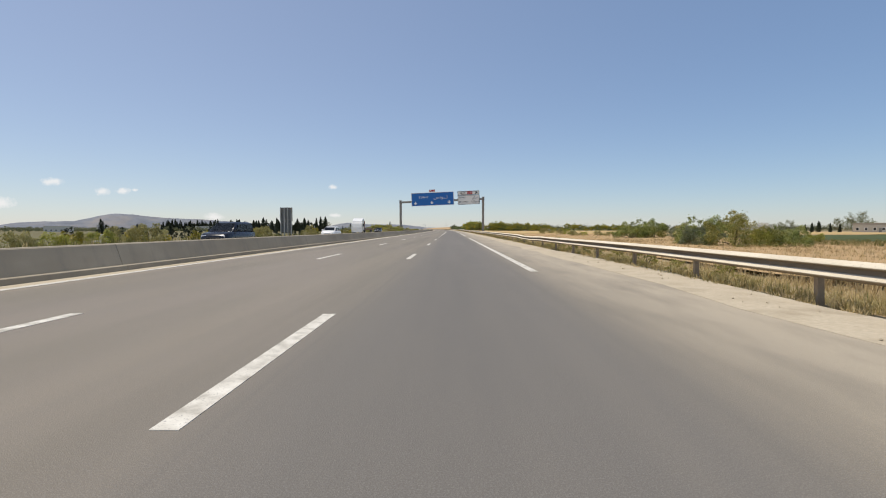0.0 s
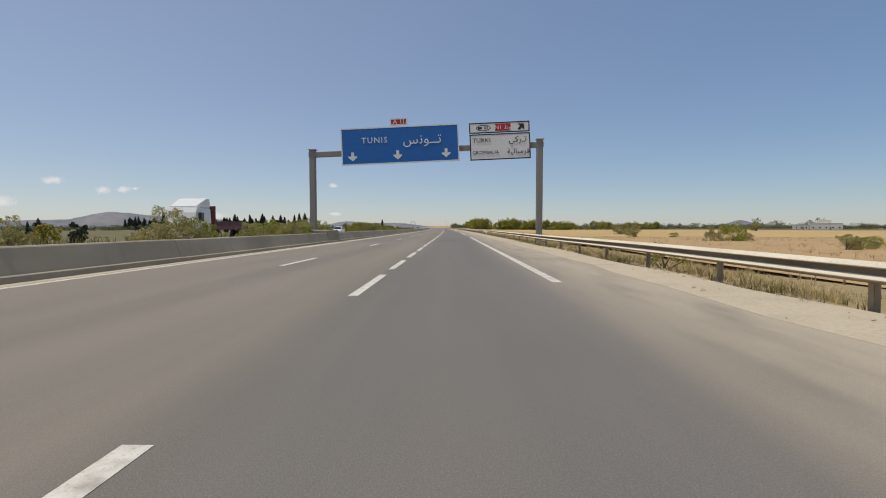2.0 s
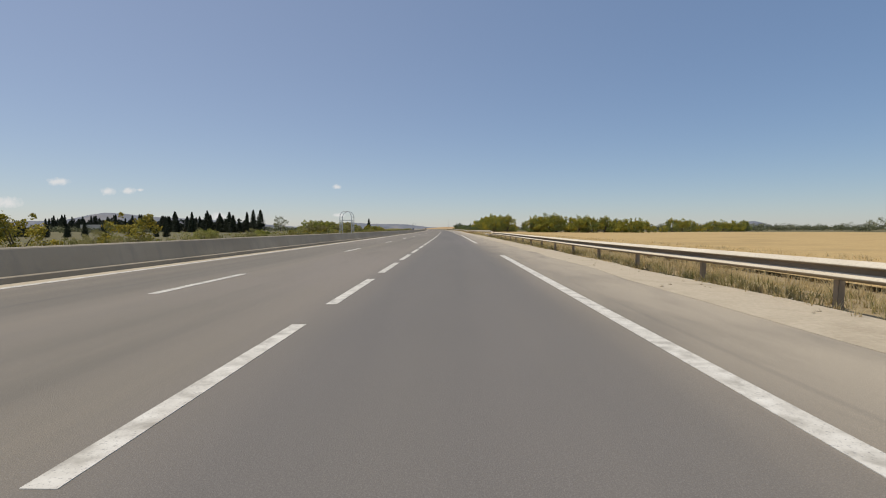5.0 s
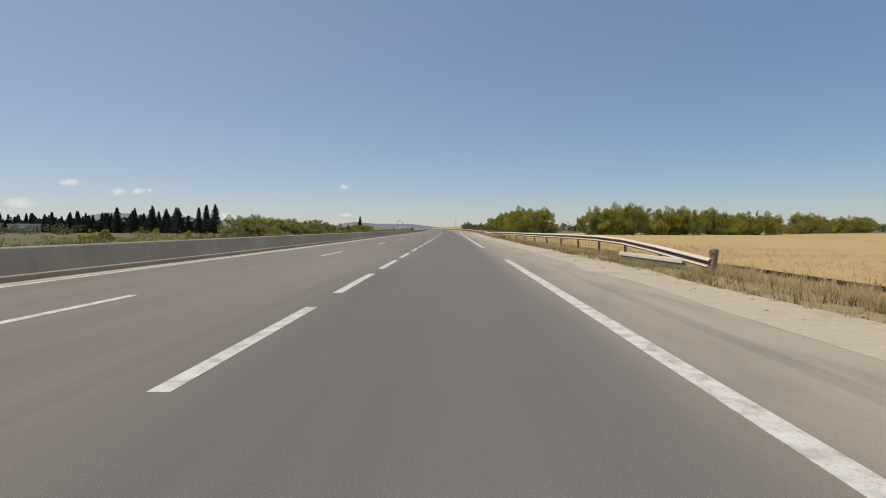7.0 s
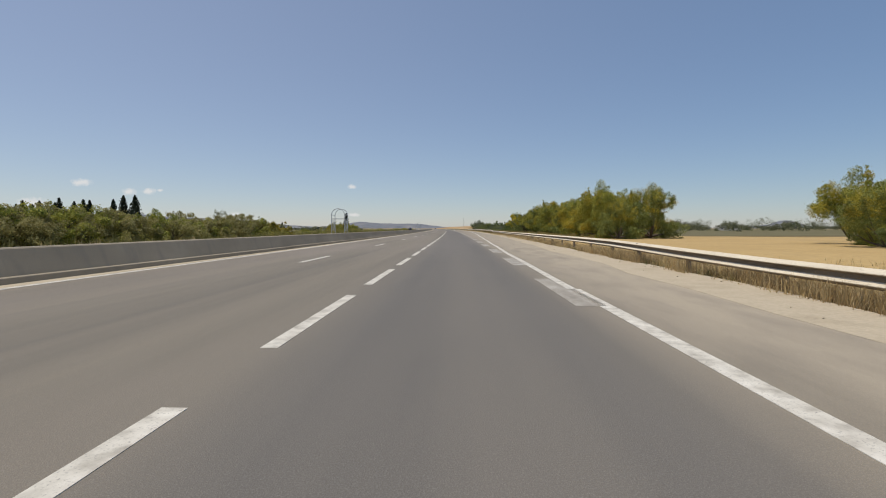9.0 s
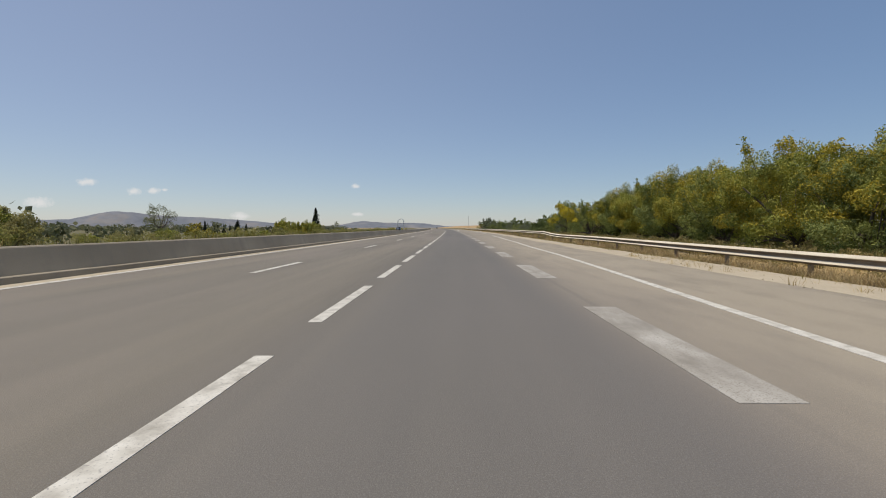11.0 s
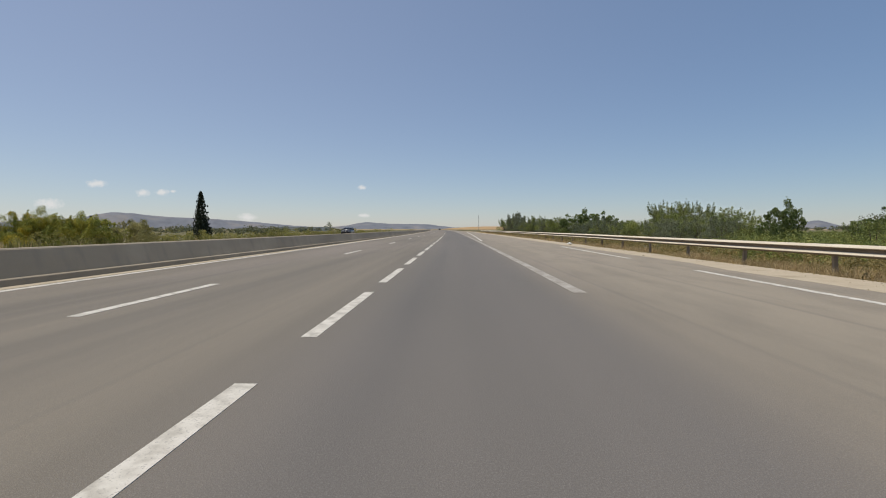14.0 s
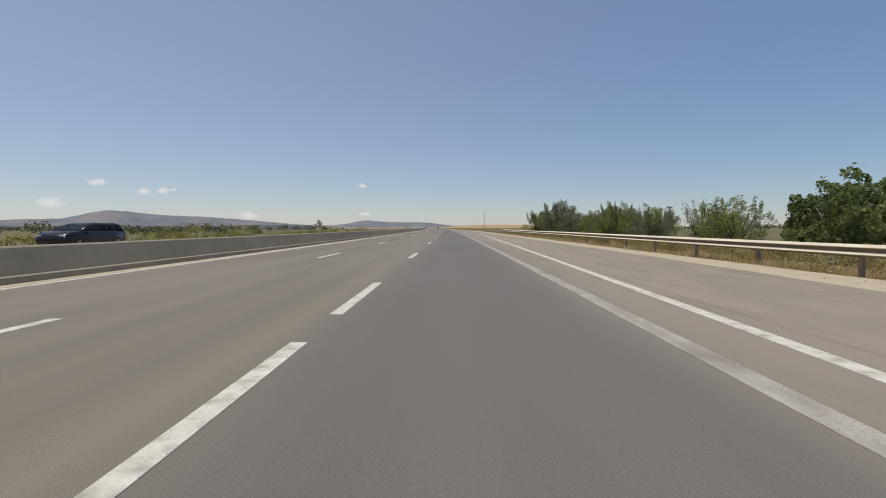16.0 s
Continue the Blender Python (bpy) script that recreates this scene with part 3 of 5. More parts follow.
# ---- steel guard rail along the verge ----
def guard_rail():
    w = [(0.000, 0.340), (-0.022, 0.336), (-0.098, 0.276), (-0.108, 0.262), (-0.100, 0.248), (-0.018, 0.212), (-0.018, 0.138), (-0.098, 0.082), (-0.108, 0.068), (-0.100, 0.054), (-0.030, 0.018), (0.0, 0.0)]
    # the beam leans back a little
    w = [(x + 0.16 * (z - 0.34), 0.03 + z * 0.912) for x, z in w]
    inner = [(x + 0.006, z) for x, z in w[::-1]]
    beam = extrude_y(w + inner, -0.06, 4.06)
    bm = bmesh.new()
    for x0, x1, y0, y1 in ((0.03, 0.036, -0.05, 0.05), (0.03, 0.13, -0.05, -0.044), (0.03, 0.13, 0.044, 0.05)):
        box(bm, x0, x1, y0, y1, -0.25, 0.70)
    post = bpy.data.meshes.new("post")
    bm.to_mesh(post)
    bm.free()
    bm = bmesh.new()
    box(bm, 0.008, 0.03, -0.09, 0.09, 0.47, 0.66, 0.006)
    spacer = bpy.data.meshes.new("spacer")
    bm.to_mesh(spacer)
    bm.free()
    rng = random.Random(3)
    for first, last in ((-8.0, 244.0), (256.0, 640.0)):
        rail = thing("guard_rail", "weathered pale corrugated steel guard rail on short posts beside the verge", "guard rail", (0, first, 0), group="verge guard rails")
        n = int((last - first) / 4)

        def lie(k):
            """Side and height of the beam at its post k; the second run starts with a buried, flared end."""
            y = first + 4 * k
            dip = max(0.0, 2.5 - k) / 2.5 if first > 0 else max(0.0, k - n + 2.2) / 2.2
            out = between(((250, 1.9), (266, 2.3), (312, 0.0), (700, 0.0)), y) if first > 0 else 0.0
            low = 0.05 * noise.noise((y * 0.055, 3.3, 0)) - (0.07 if 34 < y < 44 else 0.0) - 0.50 * dip ** 1.3 + (0.08 if first > 0 else 0.0)
            low -= between(((-40, 0.0), (290, 0.0), (330, 0.10), (404, 0.20), (426, 0.20), (432, 0.0), (700, 0.0)), y)
            low -= 0.27 * max(0.0, 1 - abs(y - 148) / 7)
            if 296 < y < 332:
                # knocked out of line by an old collision
                out += 0.24 * math.sin((y - 296) / 18 * math.pi)
                low -= 0.13 * math.sin((y - 296) / 36 * math.pi) ** 2
            return between(RAIL_SIDE, y) + 0.05 * noise.noise((y * 0.03, 9.1, 0)) + out, low

        for k in range(n):
            (side, level), (after, nxt) = lie(k), lie(k + 1)
            ob = linked("beam", beam, BEAM_SOFT_SHADE if first > 0 else BEAM_PAINT, rail)
            ob.matrix_basis = Matrix.Translation((side, 4 * k, 0.375 + level)) @ Euler((math.atan2(nxt - level, 4.0), 0, -math.atan2(after - side, 4.0))).to_matrix().to_4x4()
            p = linked("post", post, RAIL_POST, rail)
            p.matrix_basis = Matrix.Translation((side, 4 * k, max(level, -0.15))) @ Euler((rng.uniform(-0.03, 0.03), rng.uniform(-0.05, 0.05) * (4 if 296 < first + 4 * k < 332 else 1), 0)).to_matrix().to_4x4()
            s = linked("spacer", spacer, RAIL_POST, rail)
            s.location = (side, 4 * k, level)
    # leaning marker post at the buried end, and a length of beam fallen beside it
    bm = bmesh.new()
    box(bm, -0.07, 0.07, -0.06, 0.06, -0.2, 0.62, 0.02)
    box(bm, -0.10, 0.06, -0.07, 0.07, 0.50, 0.66, 0.03)
    ob = part("marker_post", bm, RAIL_POST)
    ob.matrix_basis = pose(8.45, 255.8, -0.05, 4, 6, 10)
    tagged(ob, "short dark leaning post at the buried end of the guard rail", "post")
    fallen = linked("fallen_beam", beam, BEAM_SOFT_SHADE)
    fallen.matrix_basis = pose(7.80, 255.9, 0.04, 0.5, -40, 6)
    tagged(fallen, "loose length of weathered guard rail beam lying on the verge", "rail beam")


guard_rail()


# ---- sign gantry ----
def lettering(body, size, at, material, parent, name="lettering", align="CENTER", thick=0.012, label="", spacing=1.06):
    """Raised letters of the built-in font, facing the traffic."""
    cu = bpy.data.curves.new(name, "FONT")
    cu.body, cu.size, cu.align_x, cu.align_y, cu.extrude = body, size, align, "CENTER", thick / 2
    cu.resolution_u = 2
    cu.space_character = spacing
    tmp = new(name, cu)
    dg = bpy.context.evaluated_depsgraph_get()
    me = bpy.data.meshes.new_from_object(tmp.evaluated_get(dg))
    bpy.data.objects.remove(tmp)
    ob = linked(name, me, material, parent, label)
    ob.matrix_basis = pose(*at, 90, 0, 0)
    return ob


def arrow_mesh(size, turn):
    """A fat arrow, pointing down before it is turned."""
    pts = [(-0.16, 0.5), (0.16, 0.5), (0.16, 0.05), (0.5, 0.05), (0.5, -0.08), (0.0, -0.5), (-0.5, -0.08), (-0.5, 0.05), (-0.16, 0.05)]
    c, s = math.cos(turn), math.sin(turn)
    pts = [(size * (x * c - z * s), size * (x * s + z * c)) for x, z in pts]
    n = len(pts)
    verts = [(x, 0.0, z) for x, z in pts] + [(x, -0.012, z) for x, z in pts]
    return raw(verts, [tuple(range(n, 2 * n)), tuple(range(n - 1, -1, -1))] + [(i, (i + 1) % n, n + (i + 1) % n, n + i) for i in range(n)])


def panel(name, x0, x1, z0, z1, mat, rim, parent, label):
    """A sign panel with a raised border and stiffening ribs on the back."""
    bm = bmesh.new()
    box(bm, x0, x1, -0.03, 0.03, z0, z1)
    p = part(name, bm, mat, parent, label)
    bm = bmesh.new()
    t = 0.09
    for a in ((x0, x1, z1 - t, z1), (x0, x1, z0, z0 + t), (x0, x0 + t, z0 + t, z1 - t), (x1 - t, x1, z0 + t, z1 - t)):
        box(bm, a[0], a[1], -0.040, -0.028, a[2], a[3])
    part("border", bm, rim, p)
    for k in range(3):
        bm = bmesh.new()
        z = z0 + (z1 - z0) * (k + 0.5) / 3
        box(bm, x0 + 0.1, x1 - 0.1, 0.03, 0.10, z - 0.05, z + 0.05, 0.01)
        part("rib", bm, STEEL, p)
    return p


def gantry():
    g = thing("sign_gantry", "grey steel gantry with blue and white direction signs above the motorway", "road sign", (-1.75, 108.6, 0))
    for x, tall in ((-9.3, 7.55), (9.3, 8.35)):
        bm = bmesh.new()
        box(bm, x - 0.25, x + 0.25, -0.22, 0.22, 0.10 if x < 0 else -0.05, tall, 0.065)
        post = part("post", bm, POST_STEEL, g)
        bm = bmesh.new()
        box(bm, x - 0.42, x + 0.42, -0.40, 0.40, -0.06, 0.12 if x > 0 else 1.02, 0.02)
        part("base_plate", bm, POST_STEEL, post)
        bm = bmesh.new()
        box(bm, x - 0.32, x + 0.32, -0.30, 0.30, tall - 0.02, tall + 0.05, 0.01)
        part("cap", bm, STEEL, post)
    bm = bmesh.new()
    box(bm, -9.6, 9.6, -0.2, 0.18, 7.20, 7.62, 0.03)
    beam = part("crossbeam", bm, POST_STEEL, g)
    y = -0.05
    blue = panel("blue_panel", -6.95, 2.62, 5.95, 8.92, BLUE, WHITE, g, "blue direction sign with white letters and three down arrows")
    lettering("TUNIS", 0.66, (-4.22, y, 7.86), WHITE, blue, spacing=1.2)
    lettering("\ufeb2\ufee7\ufeee\u0640\u0640\ufe97", 1.05, (-0.35, y, 7.78), WHITE, blue)
    for x in (-6.05, -2.38, 1.55):
        ob = linked("arrow", arrow_mesh(0.72, 0), WHITE, blue)
        ob.location = (x, -0.03, 6.62)
    tab = panel("number_tab", -2.90, -1.50, 9.00, 9.56, RED, WHITE, g, "small red motorway number tab")
    lettering("A 1\ufe8d", 0.52, (-2.2, y, 9.28), WHITE, tab)
    top = panel("exit_panel", 3.25, 8.12, 8.30, 9.15, WHITE, BLACK, g, "white strip with exit number, red road number and arrow")
    bm = bmesh.new()
    box(bm, 5.35, 6.60, -0.042, -0.03, 8.44, 9.02)
    red = part("road_number", bm, RED, top)
    lettering("N1 \ufec1\ufeed", 0.46, (5.97, y, 8.72), WHITE, red)
    ring = bmesh.new()
    for s in range(24):
        a0, a1 = (2 * math.pi * (s + o) / 24 for o in (0, 1))
        q = [(4.40 + rx * math.cos(a), -0.036, 8.72 + rz * math.sin(a)) for a, rx, rz in ((a0, 0.60, 0.24), (a1, 0.60, 0.24), (a1, 0.54, 0.19), (a0, 0.54, 0.19))]
        ring.faces.new([ring.verts.new(v) for v in q])
    part("oval", ring, BLACK, top)
    lettering("05", 0.36, (4.62, y, 8.72), BLACK, top)
    bm = bmesh.new()
    box(bm, 3.95, 4.28, -0.042, -0.03, 8.62, 8.82)
    part("interchange_mark", bm, BLACK, top)
    ob = linked("arrow", arrow_mesh(0.62, radians(135)), BLACK, top)
    ob.location = (7.45, -0.03, 8.72)
    low = panel("place_panel", 3.28, 8.16, 6.15, 8.24, WHITE, BLACK, g, "white sign with black place names in two scripts")
    lettering("TURKI", 0.50, (3.50, y, 7.72), BLACK, low, align="LEFT")
    lettering("\ufef2\ufedb\ufead\u0640\ufe97", 0.66, (7.15, y, 7.70), BLACK, low)
    lettering("GROMBALIA", 0.37, (3.46, y, 6.75), BLACK, low, align="LEFT")
    lettering("\ufe94\ufef4\ufedf\ufe8e\ufe92\ufee3\ufeae\ufed7", 0.55, (7.18, y, 6.75), BLACK, low)
    # the beam slopes up towards the verge and carries its panels on the near side
    slope = Matrix.Translation((0, 0, 7.4)) @ Matrix.Rotation(radians(-2.4), 4, "Y") @ Matrix.Translation((0, 0, -7.4))
    beam.matrix_basis = Matrix.Translation((0, 0, 0.12)) @ slope
    for sheet, dx, dz in ((blue, 0.1, 0.55), (tab, 0.1, 0.55), (top, 0.34, 0.30), (low, 0.32, 0.30)):
        sheet.matrix_basis = Matrix.Translation((dx, -0.38, dz)) @ slope


gantry()


# ---- plants ----
def leaf_mesh(centres, normals, size, rng, slim=0.55, lift=0.0):
    """Many small folded leaves as one mesh, each an island of its own."""
    n = len(centres)
    if lift < 1:
        # leaves lie on the rounded masses, each at a slant of its own
        face = normals + rng.normal(size=(n, 3)) * 0.55
        d = np.cross(face, rng.normal(size=(n, 3))) + np.array([0, 0, lift])
        s = np.cross(face, d)
    else:
        d = rng.normal(size=(n, 3)) + normals * 0.35 + np.array([0, 0, lift])
        s = np.cross(d, rng.normal(size=(n, 3)))
    d /= np.linalg.norm(d, axis=1)[:, None]
    s /= np.linalg.norm(s, axis=1)[:, None]
    k = size * rng.uniform(0.6, 1.35, (n, 1))
    v = np.empty((n, 4, 3))
    v[:, 0] = centres - d * k * 0.5
    v[:, 1] = centres + s * k * slim * 0.5
    v[:, 2] = centres + d * k * 0.5
    v[:, 3] = centres - s * k * slim * 0.5 + np.cross(d, s) * k * 0.15
    faces = (np.arange(n)[:, None] * 4 + np.arange(4)).tolist()
    return raw(v.reshape(-1, 3).tolist(), faces)


def lumps(rng, count, radius, height, low=0.25, spread=1.0):
    """Centres and radii of the rounded masses that make up a crown."""
    out = []
    for i in range(count):
        a, r = rng.uniform(0, 2 * math.pi), radius * spread * math.sqrt(rng.uniform(0, 1)) * 0.80
        top = height * (1 - 0.45 * (r / radius) ** 2)
        z = rng.uniform(low, 0.86) * top
        out.append((r * math.cos(a), r * math.sin(a), z, radius * rng.uniform(0.20, 0.42)))
    # small shoots that stand out of the crown
    for i in range(count // 2):
        a, r = rng.uniform(0, 2 * math.pi), radius * spread * rng.uniform(0.25, 1.0)
        z = height * (1 - 0.42 * (r / radius) ** 2) * rng.uniform(0.72, 1.02)
        out.append((r * math.cos(a), r * math.sin(a), z, radius * rng.uniform(0.11, 0.19)))
    return out


def tufts(rng, masses, per):
    """Each rounded mass with smaller tufts round its outer side."""
    out = []
    for x, y, z, r in masses:
        out.append((x, y, z, r))
        for _ in range(per):
            d = rng.normal(size=3) + np.array([0, 0, 0.5])
            d *= r * rng.uniform(0.75, 1.15) / np.linalg.norm(d)
            out.append((x + d[0], y + d[1], z + d[2] * 0.85, r * rng.uniform(0.26, 0.46)))
    return out


def crown_points(rng, masses, n, plume=0.0):
    """Leaf places on the masses; with plume each mass is drawn out into a spray that points outwards."""
    c = np.array(masses)
    w = c[:, 3] ** 1.8
    idx = rng.choice(len(c), n, p=w / w.sum())
    d = rng.normal(size=(n, 3))
    d /= np.linalg.norm(d, axis=1)[:, None]
    r = c[idx, 3] * rng.uniform(0.55, 1.12, n) ** 0.45
    if plume:
        axis = c[:, :3] - np.array([0, 0, 0.30 * c[:, 2].max()])
        axis = axis / np.linalg.norm(axis, axis=1)[:, None] + rng.normal(size=axis.shape) * 0.45 + np.array([0, 0, 0.25])
        axis = (axis / np.linalg.norm(axis, axis=1)[:, None])[idx]
        u = rng.uniform(0, 1, n)[:, None] ** 1.5
        p = c[idx, :3] + d * r[:, None] * np.array([1, 1, 0.85]) * (1 - 0.72 * u) + axis * c[idx, 3][:, None] * plume * 1.7 * u
        d = d * (1 - 0.5 * u) + axis * 0.7 * u
        d /= np.linalg.norm(d, axis=1)[:, None]
    else:
        p = c[idx, :3] + d * r[:, None] * np.array([1, 1, 0.85])
    p[:, 2] = np.maximum(p[:, 2], 0.03 + rng.uniform(0, 0.2, n))
    return p, d


def limb(bm, a, b, r0, r1, rng, bend=0.12):
    a, b = Vector(a), Vector(b)
    mid = (a + b) / 2 + Vector(rng.uniform(-1, 1, 3)) * (b - a).length * bend
    sweep(bm, [a, mid, b], round_section(1.0, 6), 3, up=(0.31, 0.95, 0.05), scale=lambda t: r0 + (r1 - r0) * t)


def plant(name, label, category, seed, radius, height, leaf_mat, leaves, leaf, stems=4, count=14, low=0.2, slim=0.55, trunk=0.0, group="", spread=1.0, second=None, shoots=0, per=3, plume=0.7):
    """A shrub or a broad tree: trunk, limbs and a crown of separate leaves."""
    rng = np.random.default_rng(seed)
    t = thing(name, label, category, group=group)
    masses = lumps(rng, count, radius, height, max(low, trunk / height), spread)
    # upright leafy shoots above the crown
    whips = []
    for i in range(shoots):
        a, r = rng.uniform(0, 2 * math.pi), radius * math.sqrt(rng.uniform(0, 0.8))
        foot = np.array([r * math.cos(a), r * math.sin(a), height * rng.uniform(0.35, 0.6)])
        tip = foot + np.array([0.22 * r * math.cos(a), 0.22 * r * math.sin(a), height * rng.uniform(0.3, 0.55) * (1 - 0.35 * (r / radius) ** 2)])
        whips.append((foot, tip))
        masses += [(*(foot + (tip - foot) * q), radius * (0.13 - 0.085 * q)) for q in (0.25, 0.5, 0.7, 0.85, 1.0)]
    mains = masses
    masses = tufts(rng, masses, per)
    bm = bmesh.new()
    thick = 0.018 * height + 0.02
    for foot, tip in whips:
        limb(bm, foot * np.array([0.4, 0.4, 0.3]), tip, thick * 0.30, thick * 0.06, rng, 0.05)
    if trunk:
        limb(bm, (0, 0, -0.1), (0.05, 0.03, trunk), thick * 1.8, thick * 1.2, rng, 0.05)
    for i in range(stems):
        m = mains[i % len(mains)]
        limb(bm, (0.02 * i, 0, trunk * 0.9 - 0.05), m[:3], thick, thick * 0.25, rng)
    part("trunk", bm, BARK, t, smooth=True)
    p, d = crown_points(rng, masses, leaves, plume)
    # stray twigs that break the outline
    k = leaves // 30
    p[:k] += d[:k] * rng.uniform(0.02, 0.22, (k, 1)) * radius * 0.5
    linked("crown", leaf_mesh(p, d, leaf, rng, slim, 0.25), leaf_mat, t)
    if second is not None:
        mat2, share = second
        n2 = int(leaves * share)
        p, d = crown_points(rng, tufts(rng, mains[::3] if share < 0.5 else mains[1::3] + mains[-6:], per), n2, plume)
        up = p[:, 2] > np.quantile(p[:, 2], 0.2)
        linked("blossom", leaf_mesh(p[up] + d[up] * radius * 0.05, d[up], leaf * 0.8, rng, 0.7, 0.2), mat2, t)
    return t


def cypress(seed, height, radius, leaves=2600, label="tall dark green cypress in a row", group="cypresses"):
    rng = np.random.default_rng(seed)
    t = thing("cypress", label, "tree", group=group)
    bm = bmesh.new()
    limb(bm, (0, 0, -0.2), (0, 0, height * 0.8), 0.16, 0.04, rng, 0.01)
    part("trunk", bm, BARK, t)
    # a main spire with lower side spires grown into it
    tops = [(0.0, 0.0, 1.0, 1.0)] + [(rng.uniform(-0.42, 0.42) * radius, rng.uniform(-0.42, 0.42) * radius, rng.uniform(0.45, 0.88), rng.uniform(0.6, 0.95)) for _ in range(3)]
    pick = rng.choice(4, leaves, p=[0.46, 0.18, 0.18, 0.18])
    c = np.array(tops)[pick]
    u = rng.uniform(0, 1, leaves) ** 0.9
    prof = np.clip(np.minimum(u * 4.0 + 0.35, 1.0), 0, 1) * np.clip(1.02 - u, 0.0, 1) ** 0.75
    a = rng.uniform(0, 2 * math.pi, leaves)
    lump = 1 + 0.26 * np.sin(3 * a + 9 * u + seed + pick) + 0.20 * np.sin(4 * a - 31 * u + 2 * pick) + 0.14 * np.sin(2 * a + 53 * u + pick)
    r = radius * 0.8 * c[:, 3] * prof * lump * rng.uniform(0.35, 1.12, leaves)
    p = np.stack([c[:, 0] + r * np.cos(a), c[:, 1] + r * np.sin(a), 0.15 + u * height * c[:, 2]], 1)
    d = np.stack([np.cos(a), np.sin(a), np.full(leaves, 1.3)], 1)
    linked("crown", leaf_mesh(p, d, height * 0.052, rng, 0.42, 1.4), LEAF_DARK, t)
    return t


def put(src, x, y, scale, turn, z=None, squash=1.0):
    """Another plant of the same kind at a place of its own."""
    zz = ground_height(x) if z is None else z
    k = src.scale
    return copy_thing(src, pose(x, y, zz, 0, 0, turn) @ Matrix.Diagonal((scale / k.x, scale / k.y, scale * squash / k.z, 1)))


def set_first(src, x, y, scale, turn, squash=1.0):
    src.matrix_basis = pose(x, y, ground_height(x), 0, 0, turn) @ Matrix.Diagonal((scale, scale, scale * squash, 1))


def plants():
    prng = random.Random(12)
    # scrub beyond the guard rail
    scrub = [plant("shrub", "dense olive-green shrub on dry ground by the verge", "shrub", s, 2.5, 2.6, (LEAF_GREEN, LEAF_OLIVE, LEAF_GREY, LEAF_MID)[s % 4], 11000, 0.105, 6, 11, 0.05, slim=0.55, group="shrubs by the verge") for s in (1, 2, 3, 4)]
    first = set()
    for x, y, s, k in ((27.4, 72.5, 1.0, 2), (30.6, 74.5, 1.12, 2), (33.8, 71, 0.72, 1), (31.5, 78, 0.55, 3), (20.9, 39.8, 0.80, 1), (22.8, 38.4, 1.06, 0), (24.7, 38.6, 0.95, 3),
                       (26.0, 37.2, 0.66, 2), (35.0, 50, 0.74, 1), (37.4, 49.5, 0.70, 3), (33.4, 51.2, 0.55, 0), (22.2, 41.5, 0.95, 2), (32.0, 75, 0.9, 0), (40, 75, 0.6, 1)):
        turn = prng.uniform(0, 360)
        if k in first:
            put(scrub[k], x, y, s * (0.80, 0.72, 0.95, 0.55)[k] * 1.1, turn)
        else:
            set_first(scrub[k], x, y, s, turn)
            first.add(k)
    # small bushes below the rail
    bush = plant("low_bush", "small dry olive bush under the guard rail", "shrub", 21, 0.55, 0.62, LEAF_OLIVE, 900, 0.06, 4, 8, 0.15, group="low bushes under the rail")
    set_first(bush, 6.9, 30.0, 1.1, 20)
    for x, y, s in ((6.7, 21.5, 0.95), (7.1, 19.6, 0.8), (6.8, 16.2, 0.9), (7.0, 26.3, 0.7), (6.9, 45, 1.1), (7.2, 58, 1.0), (7.0, 84, 1.2), (6.9, 14.0, 0.6), (7.4, 12.4, 0.7)):
        put(bush, x, y, s, prng.uniform(0, 360))
    # flowering acacia trees along the fields
    acacia = [plant("acacia_tree", "broad acacia tree with yellow-green blossoming crown", "tree", 30 + i, 2.9, 5.3, LEAF_MID if i == 0 else LEAF_GREEN, 34000, 0.125, 8, 21, 0.05, trunk=0.4, slim=0.38, group="acacias along the field", second=(ACACIA_TIP, (0.20, 0.34, 0.45)[i]), shoots=7, per=4, plume=0.9) for i in range(3)]
    # a row along the verge, a belt across the end of the stubble field, and a further clump
    spots = [(21.6 + 0.17 * k + prng.uniform(-0.7, 0.7), 371 + 5.0 * k, prng.uniform(1.08, 1.38) if k else 0.9) for k in range(17)] + [(27.0 + prng.uniform(-1, 1.5), 376 + 8 * k, prng.uniform(1.15, 1.42)) for k in range(10)]
    spots += [(30.6 + 3.2 * k, 346 + prng.uniform(-1.5, 2.5), (0.85, 1.12, 1.25, 1.22)[k]) for k in range(4)] + [(35, 352, 1.15), (39.5, 351, 1.1)]
    spots += [(45.4 + 3.6 * k, 347 + 0.9 * k + prng.uniform(-2, 2), prng.uniform(0.72, 1.15)) for k in range(9)] + [(44 + 4.4 * k, 356 + prng.uniform(-2, 3), prng.uniform(0.75, 1.08)) for k in range(8)]
    spots += [(95 + 6.5 * k, 372 + 5.0 * k + prng.uniform(-2, 2), prng.uniform(0.65, 1.1)) for k in range(11)] + [(80, 360, 0.6), (84, 364, 0.5), (89, 366, 0.55)]
    for i, (x, y, s) in enumerate(spots):
        (set_first if i < 3 else put)(acacia[(0, 1, 0, 2, 1)[i % 5] if i > 2 else i], x, y, s, prng.uniform(0, 360))
    for x, y, s, k in ((29, 463, 1.15, 0), (28.5, 468, 0.9, 1), (29.2, 491, 0.82, 2), (31.5, 496, 0.75, 1), (27, 484, 0.62, 0), (30, 479, 0.8, 0), (-52.2, 530.5, 1.0, 1), (-49.3, 535, 0.86, 2), (-47.1, 538, 0.9, 1), (-45.6, 542, 0.82, 1), (-54, 536, 0.85, 0)):
        put(acacia[k], x, y, s, prng.uniform(0, 360))
